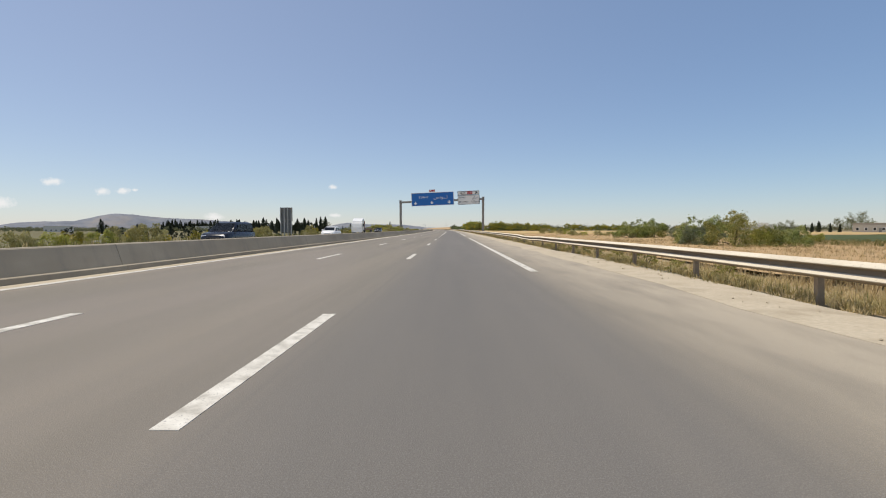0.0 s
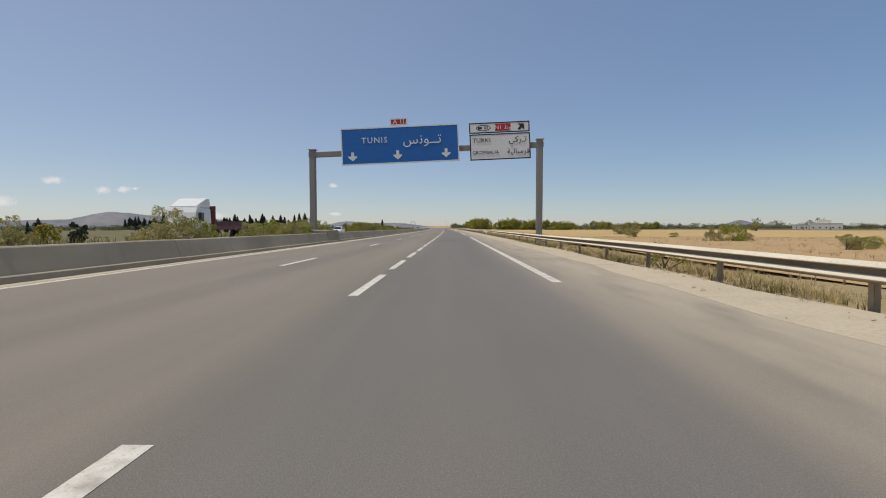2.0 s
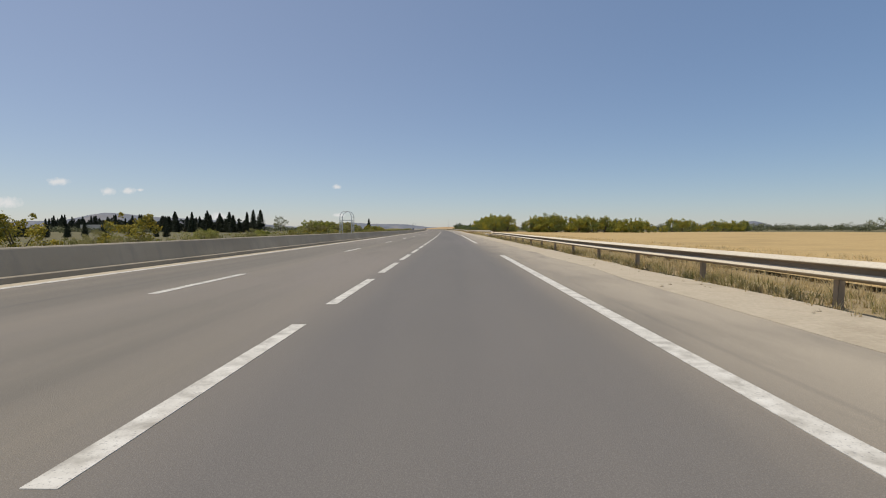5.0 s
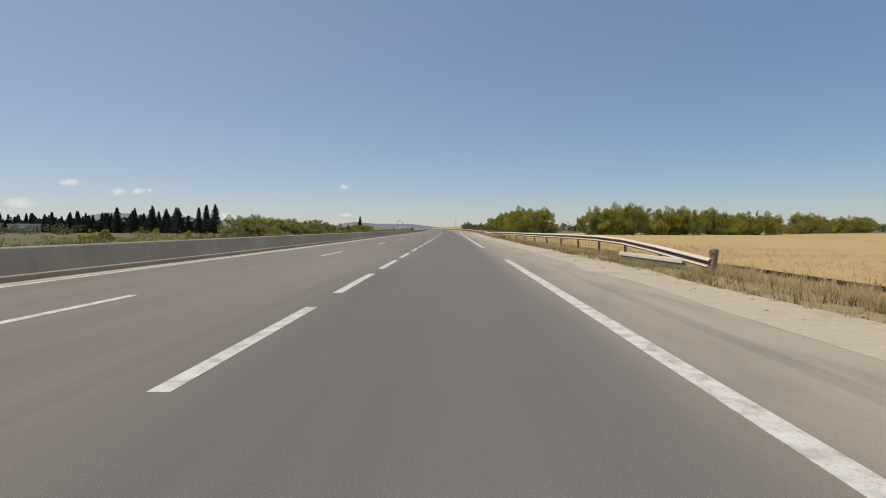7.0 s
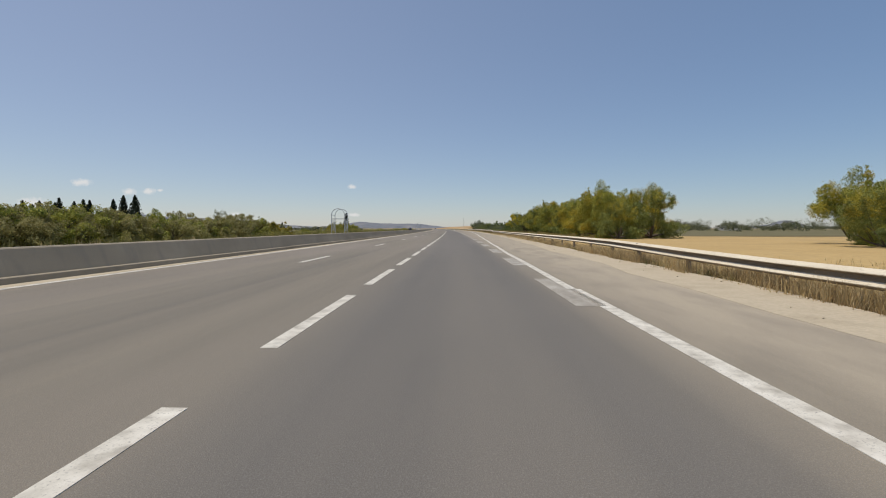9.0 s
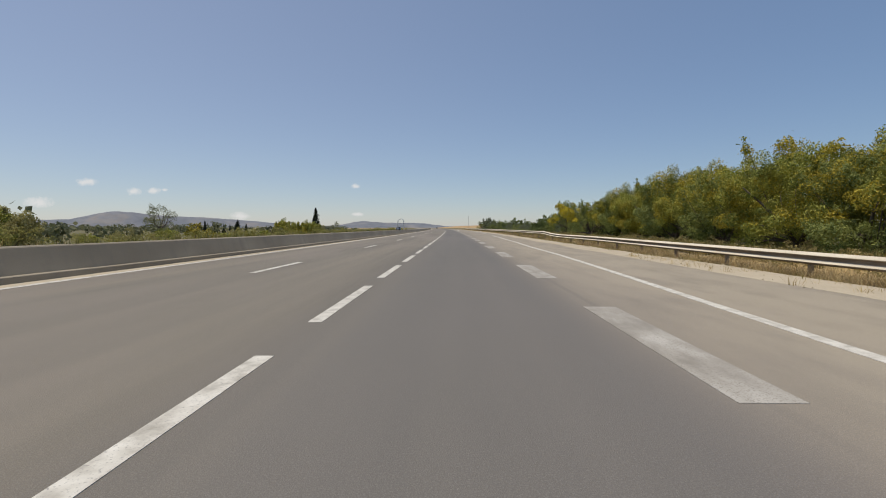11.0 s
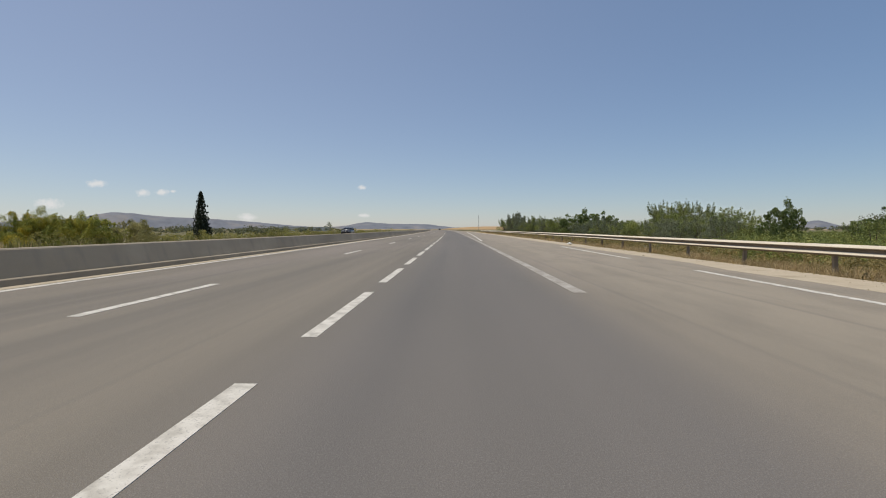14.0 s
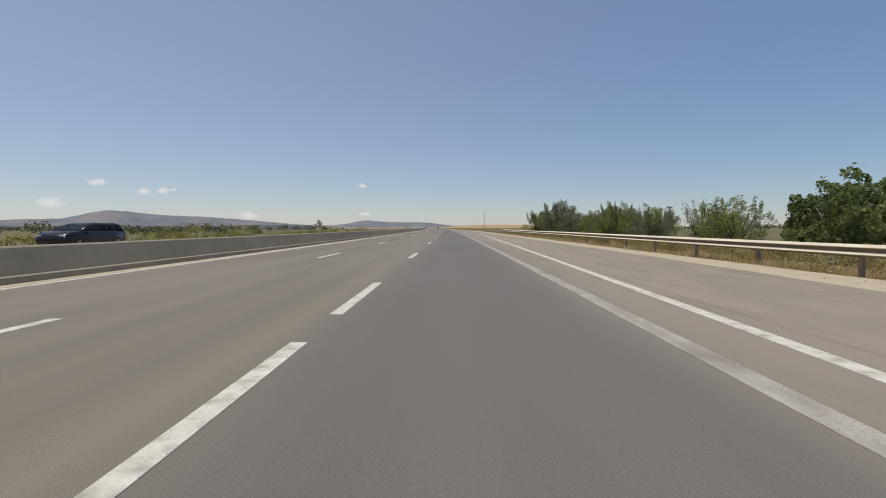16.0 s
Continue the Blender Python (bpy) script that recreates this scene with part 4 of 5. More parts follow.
    golden = plant("acacia_tree", "acacia tree covered in golden yellow blossom beside the exit lane", "tree", 37, 3.0, 5.9, LEAF_MID, 26000, 0.115, 8, 24, 0.10, trunk=0.9, slim=0.42, spread=1.05, group="acacias along the field", second=(BLOSSOM, 0.70), per=4, plume=0.9)
    set_first(golden, 22.9, 472.6, 1.14, 0)
    put(golden, 26.2, 494, 0.86, 130)
    # leafy trees and bare-branched shrubs further along the exit lane
    willow = [plant("willow_tree", "grey-green tree with upright leafy shoots by the exit lane", "tree", 140 + i, 3.0, 5.6, (LEAF_MID, LEAF_GREY)[i], 32000, 0.115, 7, 20, 0.06, slim=0.36, trunk=0.5, group="trees by the exit lane", shoots=26) for i in range(2)]
    set_first(willow[0], 43.5, 579, 1.32, 40)
    set_first(willow[1], 24.6, 658, 1.35, 0)
    for x, y, s, k in ((49, 581, 1.28, 0), (46, 586, 1.1, 1), (25.7, 625, 1.0, 0), (28.0, 628, 0.85, 1), (22, 668, 1.0, 0), (28, 690, 1.1, 1), (30, 556, 0.55, 0), (23.6, 460.3, 1.12, 0), (26.8, 464.5, 1.12, 1), (24.8, 483, 0.92, 1), (27.5, 487, 0.85, 0)):
        put(willow[k], x, y, s, prng.uniform(0, 360))
    almond = plant("almond_tree", "sparse small tree with many bare upright branches", "tree", 151, 1.9, 3.9, LEAF_GREY, 1500, 0.13, 9, 9, 0.2, slim=0.4, trunk=0.35, group="trees by the exit lane", shoots=34)
    set_first(almond, 28.4, 606, 1.2, 0)
    put(almond, 30.5, 609, 0.8, 100)
    # shrubs beside the exit lane, and hedges beyond the opposite carriageway
    hedge = [plant("hedge_bush", "rounded grey-green bush in a loose hedge", "shrub", 50 + i, 2.0, 2.7, (LEAF_HEDGE, LEAF_GREEN, LEAF_HEDGE)[i], 9000, 0.095, 6, 15, 0.05, slim=0.7, group="hedge bushes") for i in range(3)]
    thicket = [plant("thicket_bush", "grey-green bush in the thicket beside the exit lane", "shrub", 160 + i, 2.0, 2.7, (LEAF_GREY, LEAF_MID)[i], 9000, 0.09, 6, 15, 0.05, slim=0.5, group="thicket by the exit lane", shoots=10) for i in range(2)]
    spots = [(prng.uniform(23.5, 28), 486 + 3.4 * k, prng.uniform(0.85, 1.2) if k < 28 else prng.uniform(1.3, 1.65)) for k in range(56)] + [(prng.uniform(30, 44), 488 + 5 * k, prng.uniform(1.1, 1.5)) for k in range(38)]
    spots = [p for p in spots if not (p[0] < 29 and (575 < p[1] < 593 or 501 < p[1] < 513 or 516 < p[1] < 525 or 598 < p[1] < 610))]
    # an open patch of weeds between two fig trees
    spots = [p for p in spots if not (p[1] < 640 and 0.66 < (p[0] - 0.3) / (p[1] - 483.0) < 0.86)]
    for i, (x, y, s) in enumerate(spots):
        (set_first if i < 2 else put)(thicket[i % 2], x, y, s, prng.uniform(0, 360), squash=prng.uniform(0.8, 1.1))
    spots = []
    spots += [(-56 + 0.34 * k + prng.uniform(-1.5, 1.5), 352 + 1.1 * k + prng.uniform(-4, 4), prng.uniform(1.95, 2.4) * (1 - 0.008 * k)) for k in range(10, 36)] + [(prng.uniform(-62, -56), 378 + 4 * k, prng.uniform(1.6, 2.0)) for k in range(4)]
    spots += [(-52 + 0.2 * k + prng.uniform(-2, 2), 398 + 1.5 * k, prng.uniform(1.5, 2.0)) for k in range(22)] + [(prng.uniform(-50, -40), 436 + 5.0 * k, prng.uniform(0.6, 0.95)) for k in range(17)]
    spots += [(prng.uniform(-58, -46), 545 + 2.2 * k, prng.uniform(1.2, 1.6)) for k in range(6)] + [(-56.8, 568.7, 1.0)] + [(prng.uniform(-46, -34), 560 + 7 * k, prng.uniform(0.45, 0.75)) for k in range(20)]
    spots += [(prng.uniform(-36, -28), 120 + 11 * k, prng.uniform(0.6, 1.0)) for k in range(14)]
    spots += [(-29, 46, 0.85), (-28, 60, 0.6), (-31, 66, 0.8), (-29, 75, 0.75), (-29, 100, 0.9), (-33, 40, 0.7), (-30, 33, 0.62), (-34, 34, 0.8), (-38, 52, 0.8), (-44, 60, 0.9), (-50, 72, 1.0)]
    spots += [(86, 217, 1.3), (27.5, 140, 0.72), (90.5, 219, 1.15), (33.5, 141, 0.38), (130, 270, 1.3)]
    spots += [(27.2, 118.5, 0.55), (28.8, 118, 0.62), (30.4, 119, 0.5), (34.5, 166, 0.8), (36.2, 168, 0.5)] + [(25 + 1.7 * k, 100 + prng.uniform(-2, 2), prng.uniform(0.3, 0.45)) for k in range(7)]
    # oleanders in the narrow strip behind the barrier
    spots += [(-11.4, 88.6, 0.66), (-11.4, 90.2, 0.58), (-11.5, 106.3, 0.64), (-11.5, 109.8, 0.62), (-11.4, 112.2, 0.58), (-11.4, 114.6, 0.45), (-11.4, 96.8, 0.5), (-11.4, 98.8, 0.62), (-11.5, 100.8, 0.7), (-11.4, 102.8, 0.72), (-11.4, 104.6, 0.68), (-11.3, 262, 0.4), (-11.3, 276, 0.36)]
    for i, (x, y, s) in enumerate(spots):
        (set_first if i < 3 else put)(hedge[i % 3], x, y, s, prng.uniform(0, 360), squash=prng.uniform(0.8, 1.15))
    # cypresses of the windbreaks
    cyp = [cypress(70 + i, 11.0, 2.4 + 0.4 * i, 3400) for i in range(3)]
    rows = [(-127, 492, 1.22), (-122.5, 491, 1.34), (-117.5, 490, 1.34), (-59.8, 598, 1.12)]
    rows += [(-134 - 3.6 * k + prng.uniform(-1.5, 1.5), 492 + 2.2 * k + prng.uniform(-8, 8), prng.uniform(0.92, 1.3)) for k in range(18)]
    rows += [(-132 - 3.9 * k + prng.uniform(-1.5, 1.5), 496 + 2.2 * k + prng.uniform(-8, 8), prng.uniform(0.65, 1.05)) for k in range(18)]
    rows += [(-198 - 6 * k, 532 + 3.3 * k + prng.uniform(-6, 6), prng.uniform(0.9, 1.25)) for k in range(24)]
    rows += [(-200 - 5 * k, 529 + 2.7 * k + prng.uniform(-6, 6), prng.uniform(0.85, 1.2)) for k in range(28)]
    rows += [(-88 - 4.2 * k + prng.uniform(-2, 2), 318 + prng.uniform(-8, 8), prng.uniform(0.30, 0.52)) for k in range(13)]
    rows += [(172, 232, 0.36), (176, 233, 0.42), (180, 234, 0.5), (184, 232, 0.4), (187, 230, 0.36), (-125, 215, 0.5), (-130, 217, 0.42), (-143, 220, 0.5), (-147, 202, 0.6), (-121.2, 621, 0.55), (-118.0, 623, 0.50), (-108.8, 614, 0.38), (-106.6, 616, 0.40), (-104.5, 618, 0.44), (-106.4, 625, 0.60), (-103, 627, 0.44)]
    for i, (x, y, s) in enumerate(rows):
        (set_first if i < 3 else put)(cyp[i % 3], x, y, s, prng.uniform(0, 360), squash=0.93 if x == -59.8 else prng.uniform(0.78, 1.12) if i > 3 and x < -130 else 1.0)
    pine = plant("dark_tree", "rounded dark green pine among the cypresses", "tree", 84, 2.6, 7.0, LEAF_DARK, 3200, 0.30, 5, 9, 0.15, trunk=0.8, group="dark pines")
    for i, (q, y, s) in enumerate(((-0.716, 150, 0.62), (-0.617, 160, 0.55), (-0.721, 100, 0.46), (-0.697, 104, 0.42), (-0.614, 105, 0.46), (-0.556, 110, 0.45), (-0.529, 108, 0.48), (-0.497, 120, 0.6), (-0.485, 122, 0.52), (-0.404, 130, 0.62), (-0.379, 134, 0.6), (-0.33, 140, 0.5), (-0.12, 560, 0.6), (-0.2, 620, 0.6), (-0.74, 128, 0.5), (-0.66, 120, 0.42), (-0.64, 132, 0.5), (-0.58, 126, 0.44), (-0.545, 138, 0.55), (-0.47, 118, 0.42), (-0.44, 132, 0.5), (-0.42, 150, 0.6), (-0.36, 128, 0.42), (-0.80, 150, 0.6), (-0.31, 150, 0.5), (-0.69, 165, 0.6))):
        (set_first if i < 1 else put)(pine, q * y, y, s * (0.86 if i else 1.0), prng.uniform(0, 360))
    for k in range(64):
        put(pine, -119 - 3.4 * k + prng.uniform(-2, 2), 488 + 1.85 * k + prng.uniform(-4, 4), prng.uniform(1.0, 1.5), prng.uniform(0, 360))
    broom = plant("broom_bush", "bright yellow-green broom bush beyond the carriageway", "shrub", 86, 1.9, 2.4, LEAF_YELLOW, 2800, 0.15, 5, 9, 0.05, slim=0.7, group="broom bushes")
    for i, (q, y, s) in enumerate(((-0.655, 52, 0.95), (-0.515, 66, 0.9), (-0.405, 76, 0.85), (-0.60, 58, 0.7), (-0.80, 47, 0.9), (-0.285, 104, 0.85), (-0.140, 205, 1.1), (-0.130, 215, 1.2), (-0.20, 150, 0.9))):
        (set_first if i < 1 else put)(broom, q * y, y, s, prng.uniform(0, 360))
    for x, y, s in ((-29, 300, 0.45), (-33, 330, 0.6), (-30, 395, 1.2), (-32, 440, 1.1), (-27.5, 259, 0.55), (-27.5, 268.5, 0.55), (-27.5, 279, 0.62), (-27.2, 291, 0.55)):
        put(broom, x, y, s, prng.uniform(0, 360))
    # eucalyptus by the farm and beyond the carriageway
    euca = plant("eucalyptus_tree", "tall grey-green eucalyptus with an open crown", "tree", 91, 4.2, 8.5, LEAF_EUCA, 9000, 0.24, 12, 17, 0.36, trunk=1.6, slim=0.3, spread=1.12, group="tall single trees", per=2, plume=1.1)
    set_first(euca, 201, 236, 1.15, 0)
    for x, y, s in ((205, 240, 0.9), (258, 436, 0.75), (264, 440, 0.85), (630, 800, 2.0), (618, 806, 1.6), (330, 470, 0.8), (193, 238, 0.8), (212, 246, 0.7), (-143.0, 620, 1.6), (-174, 1367, 1.7), (150, 300, 0.7)):
        put(euca, x, y, s, prng.uniform(0, 360))
    # a fig and young trees towards the exit
    fig = plant("fig_tree", "dark green fig tree with large leaves", "tree", 95, 2.6, 4.0, LEAF_FIG, 11000, 0.17, 7, 24, 0.08, trunk=0.3, slim=0.85, group="fig trees")
    set_first(fig, 25.2, 584, 1.05, 0)
    for x, y, s in ((29.6, 586, 1.34), (33.5, 588, 1.25), (25.6, 507, 1.1), (28.8, 509, 1.2), (33.6, 519.6, 0.98), (33, 541, 0.8)):
        put(fig, x, y, s, prng.uniform(0, 360))
    put(fig, 25.4, 520.5, 0.60, 75, squash=1.45)
    # low scrub scattered beyond the opposite carriageway
    rng = np.random.default_rng(17)
    pts, nrm = [], []
    for k in range(430):
        x, y = -25.5 - 60 * rng.uniform(0, 1) ** 1.4, rng.uniform(28, 600) if k < 190 else rng.uniform(380, 700)
        h = rng.uniform(0.4, 1.0) if y < 200 else rng.uniform(0.7, 1.7) if k < 190 else rng.uniform(0.9, 2.0)
        m = [(rng.uniform(-1.4, 1.4), rng.uniform(-1.4, 1.4), rng.uniform(0.3, 0.75) * h, h * rng.uniform(0.25, 0.4)) for _ in range(7)]
        p, d = crown_points(rng, tufts(rng, m, 2), 640, 0.6)
        pts.append(p + np.array([x, y, ground_height(x) - 0.05]))
        nrm.append(d)
    ob = linked("roadside_scrub", leaf_mesh(np.concatenate(pts), np.concatenate(nrm), 0.125, rng, 0.5, 0.25), LEAF_OLIVE)
    tagged(ob, "low olive scrub scattered beyond the opposite carriageway", "scrub", kind="stuff")
    # weeds and brambles behind the rail by the exit lane, tall under the trees and low on the open patch
    for name, label, mat, seed, y0, y1, count in (("weedy_bank", "olive and brown weeds on the bank behind the guard rail", VERGE_WEED, 23, 372, 650, 760), ("green_weeds", "bright green weeds on open ground between the trees", LEAF_MID, 24, 500, 640, 520)):
        rng = np.random.default_rng(seed)
        pts, nrm = [], []
        for k in range(count):
            y = rng.uniform(y0, y1)
            x = rng.uniform(11.3, 15) if seed == 23 and k % 3 else rng.uniform(14, 22) if seed == 23 else 0.3 + rng.uniform(0.60, 0.92) * (y - 483)
            h = rng.uniform(0.35, 0.85) if seed == 23 else rng.uniform(0.6, 1.3)
            if x < 11.3:
                continue
            m = [(rng.uniform(-1.2, 1.2), rng.uniform(-1.2, 1.2), rng.uniform(0.2, 0.7) * h, h * rng.uniform(0.3, 0.5)) for _ in range(6)]
            p, d = crown_points(rng, m, 420, 0.8)
            pts.append(p + np.array([x, y, ground_height(x)]))
            nrm.append(d)
        ob = linked(name, leaf_mesh(np.concatenate(pts), np.concatenate(nrm), 0.095, rng, 0.45, 0.5), mat)
        tagged(ob, label, "weeds", kind="stuff")
    # far woods and hedgerows on the horizon
    rng = np.random.default_rng(5)
    pts, nrm = [], []
    for k in range(900):
        y = rng.uniform(420, 1500)
        x = rng.uniform(0.10, 1.0) * y * rng.choice([-1, 1], p=[0.6, 0.4])
        h, r = rng.uniform(2.2, 5.5), rng.uniform(3, 9)
        m = [(rng.uniform(-r, r), rng.uniform(-2, 2), rng.uniform(0.35, 0.75) * h, h * rng.uniform(0.3, 0.5)) for _ in range(7)]
        p, d = crown_points(rng, m, 150)
        pts.append(p + np.array([x, y, ground_height(x) - 0.2]))
        nrm.append(d)
    ob = linked("far_trees", leaf_mesh(np.concatenate(pts), np.concatenate(nrm), 0.95, rng, 0.7, 0.2), LEAF_FAR)
    tagged(ob, "distant dusty olive trees and hedgerows along the horizon", "trees", kind="stuff")
    # a hedgerow along the far side of the fields
    pts, nrm = [], []
    for k in range(190):
        x, y, h = 104 + 2.1 * k, 590 + rng.uniform(-12, 12), rng.uniform(3.0, 7.5)
        m = [(rng.uniform(-3.5, 3.5), rng.uniform(-2, 2), rng.uniform(0.25, 0.75) * h, h * rng.uniform(0.2, 0.4)) for _ in range(8)]
        p, d = crown_points(rng, m, 460, 0.6)
        pts.append(p + np.array([x, y, ground_height(x) - 0.2]))
        nrm.append(d)
    ob = linked("field_hedgerow", leaf_mesh(np.concatenate(pts), np.concatenate(nrm), 0.42, rng, 0.6, 0.2), LEAF_FAR)
    tagged(ob, "dusty green hedgerow along the far side of the fields", "hedgerow", kind="stuff")


def blades(name, label, spots, mat, height, per, seed, width=0.012, lean=0.45, category="grass"):
    """Tufts of thin blades at the given spots, as one mesh."""
    rng = np.random.default_rng(seed)
    base = np.repeat(np.array(spots), per, axis=0)
    n = len(base)
    base[:, :2] += rng.normal(0, 0.055, (n, 2)) * (height / 0.35)
    h = height * rng.uniform(0.4, 1.25, (n, 1))
    a = rng.uniform(0, 2 * math.pi, n)
    out = np.stack([np.cos(a), np.sin(a), np.zeros(n)], 1)
    side = np.stack([-np.sin(a), np.cos(a), np.zeros(n)], 1) * width * rng.uniform(0.6, 1.6, (n, 1))
    bend = rng.uniform(0.1, 1.0, (n, 1)) * lean
    v = np.empty((n, 5, 3))
    v[:, 0], v[:, 1] = base - side, base + side
    midp = base + out * h * bend * 0.35 + np.array([0, 0, 0.6]) * h
    v[:, 2], v[:, 3] = midp + side * 0.7, midp - side * 0.7
    v[:, 4] = base + out * h * bend + np.array([0, 0, 1.0]) * h
    faces = []
    for i in range(n):
        k = 5 * i
        faces += [(k, k + 1, k + 2, k + 3), (k + 3, k + 2, k + 4)]
    tagged(linked(name, raw(v.reshape(-1, 3).tolist(), faces), mat), label, category, kind="stuff")


def grass():
    rng = np.random.default_rng(9)

    def spots(n, x0, x1, y0, y1, power=1.6, clump=0.35, seed=0.0, follow=False):
        out = []
        while len(out) < n:
            x, y = rng.uniform(x0, x1), y0 + (y1 - y0) * rng.uniform(0, 1) ** power
            if noise.noise((x * 0.55 + seed, y * 0.35, seed)) > rng.uniform(-0.5, 0.5) * clump - 0.12:
                x += between(RAIL_SIDE, y) - 6.4 if follow == "rail" else between(EDGE, y) - 5.0 if follow else 0.0
                out.append((x, y, ground_height(x) - 0.01))
        return out

    blades("verge_grass", "dry straw-coloured grass under the guard rail", spots(20000, 6.05, 9.8, 4, 620, 1.15, follow=True), STRAW, 0.17, 9, 1, 0.006, 1.3)
    blades("verge_weeds", "green weeds among dry grass under the guard rail", spots(2600, 6.1, 8.8, 4, 620, 1.15, 0.2, 5.0, True), GREEN_BLADE, 0.22, 8, 2, 0.008, 0.9)
    blades("rail_grass", "thick olive and straw grass right under the guard rail", spots(9500, 6.2, 7.3, 4, 640, 1.0, 0.2, 8.0, "rail"), VERGE_WEED, 0.25, 10, 15, 0.006, 1.3)
    blades("rail_straw", "pale straw growing up against the guard rail posts", spots(14000, 5.85, 7.4, 300, 660, 1.0, 0.2, 9.0, "rail"), RUST_WEED, 0.46, 11, 16, 0.006, 1.0)
    blades("exit_verge_grass", "tall dry grass standing against the guard rail by the exit lane", spots(7000, 5.9, 7.8, 390, 620, 1.0, 0.2, 6.0, True), VERGE_WEED, 0.32, 11, 14, 0.006, 1.1)
    blades("exit_understory", "green and dry weeds under the trees by the exit lane", spots(4200, 12, 26, 395, 620, 1.0, 0.3, 2.0), GREEN_BLADE, 0.55, 8, 11, 0.018, 0.7)
    blades("field_verge_straw", "tall dry straw between the guard rail and the field", spots(9000, 7.4, 14.5, 110, 400, 1.0, 0.4, 7.0), STRAW, 0.32, 11, 12, 0.006, 1.2)
    blades("russet_weeds", "dry russet weeds on fallow ground", spots(9500, 9.4, 44, 6, 62, 1.1, 0.7), RUST_WEED, 0.34, 9, 3, 0.010, 0.9, "weeds")
    blades("russet_weeds", "dry russet weeds on fallow ground further along", spots(3400, 9.6, 60, 60, 139, 1.0, 0.8, 4.0), RUST_WEED, 0.32, 8, 13, 0.012, 1.1, "weeds")
    blades("tall_straw", "tall dry stalks standing on fallow ground", spots(2200, 8.5, 40, 6, 90, 1.2), STRAW, 0.45, 6, 4, 0.008, 0.5)
    blades("field_edge_grass", "dry grass at the edge of the stubble field", spots(5200, 8.6, 20, 142, 330, 1.0), STRAW, 0.38, 10, 5, 0.008, 1.1)
    blades("crop_rows", "green crop leaves in the field", spots(3000, 33, 75, 30, 60, 1.2), GREEN_BLADE, 0.45, 7, 6, 0.03, 0.6, "crop")
    blades("median_weeds", "weeds along the far edge of the opposite carriageway", spots(7000, -40, -23.8, 14, 620, 1.1), GREEN_BLADE, 0.70, 7, 7, 0.02, 0.5)
    blades("median_straw", "tall dry grass beyond the opposite carriageway", spots(2600, -40, -23.8, 14, 620, 1.1, 0.3, 3.0), STRAW, 0.55, 7, 8, 0.018, 0.5)


# ---- vehicles ----
def loft(bm, rings):
    """Skin a row of rings with the same number of points."""
    vs = [[bm.verts.new(p) for p in r] for r in rings]
    n = len(vs[0])
    for a, b in zip(vs, vs[1:]):
        for j in range(n):
            bm.faces.new((a[j], a[(j + 1) % n], b[(j + 1) % n], b[j]))
    bm.faces.new(vs[0][::-1])
    bm.faces.new(vs[-1])
    bmesh.ops.recalc_face_normals(bm, faces=bm.faces)
    return bm


def body_ring(y, w, z0, z1, r=0.10):
    h = w / 2
    return [(-h + r, y, z0), (-h, y, z0 + r), (-h - 0.01, y, (z0 + z1) / 2), (-h + r * 0.4, y, z1 - r * 0.5), (-h + r * 1.5, y, z1),
            (h - r * 1.5, y, z1), (h - r * 0.4, y, z1 - r * 0.5), (h + 0.01, y, (z0 + z1) / 2), (h, y, z0 + r), (h - r, y, z0)]


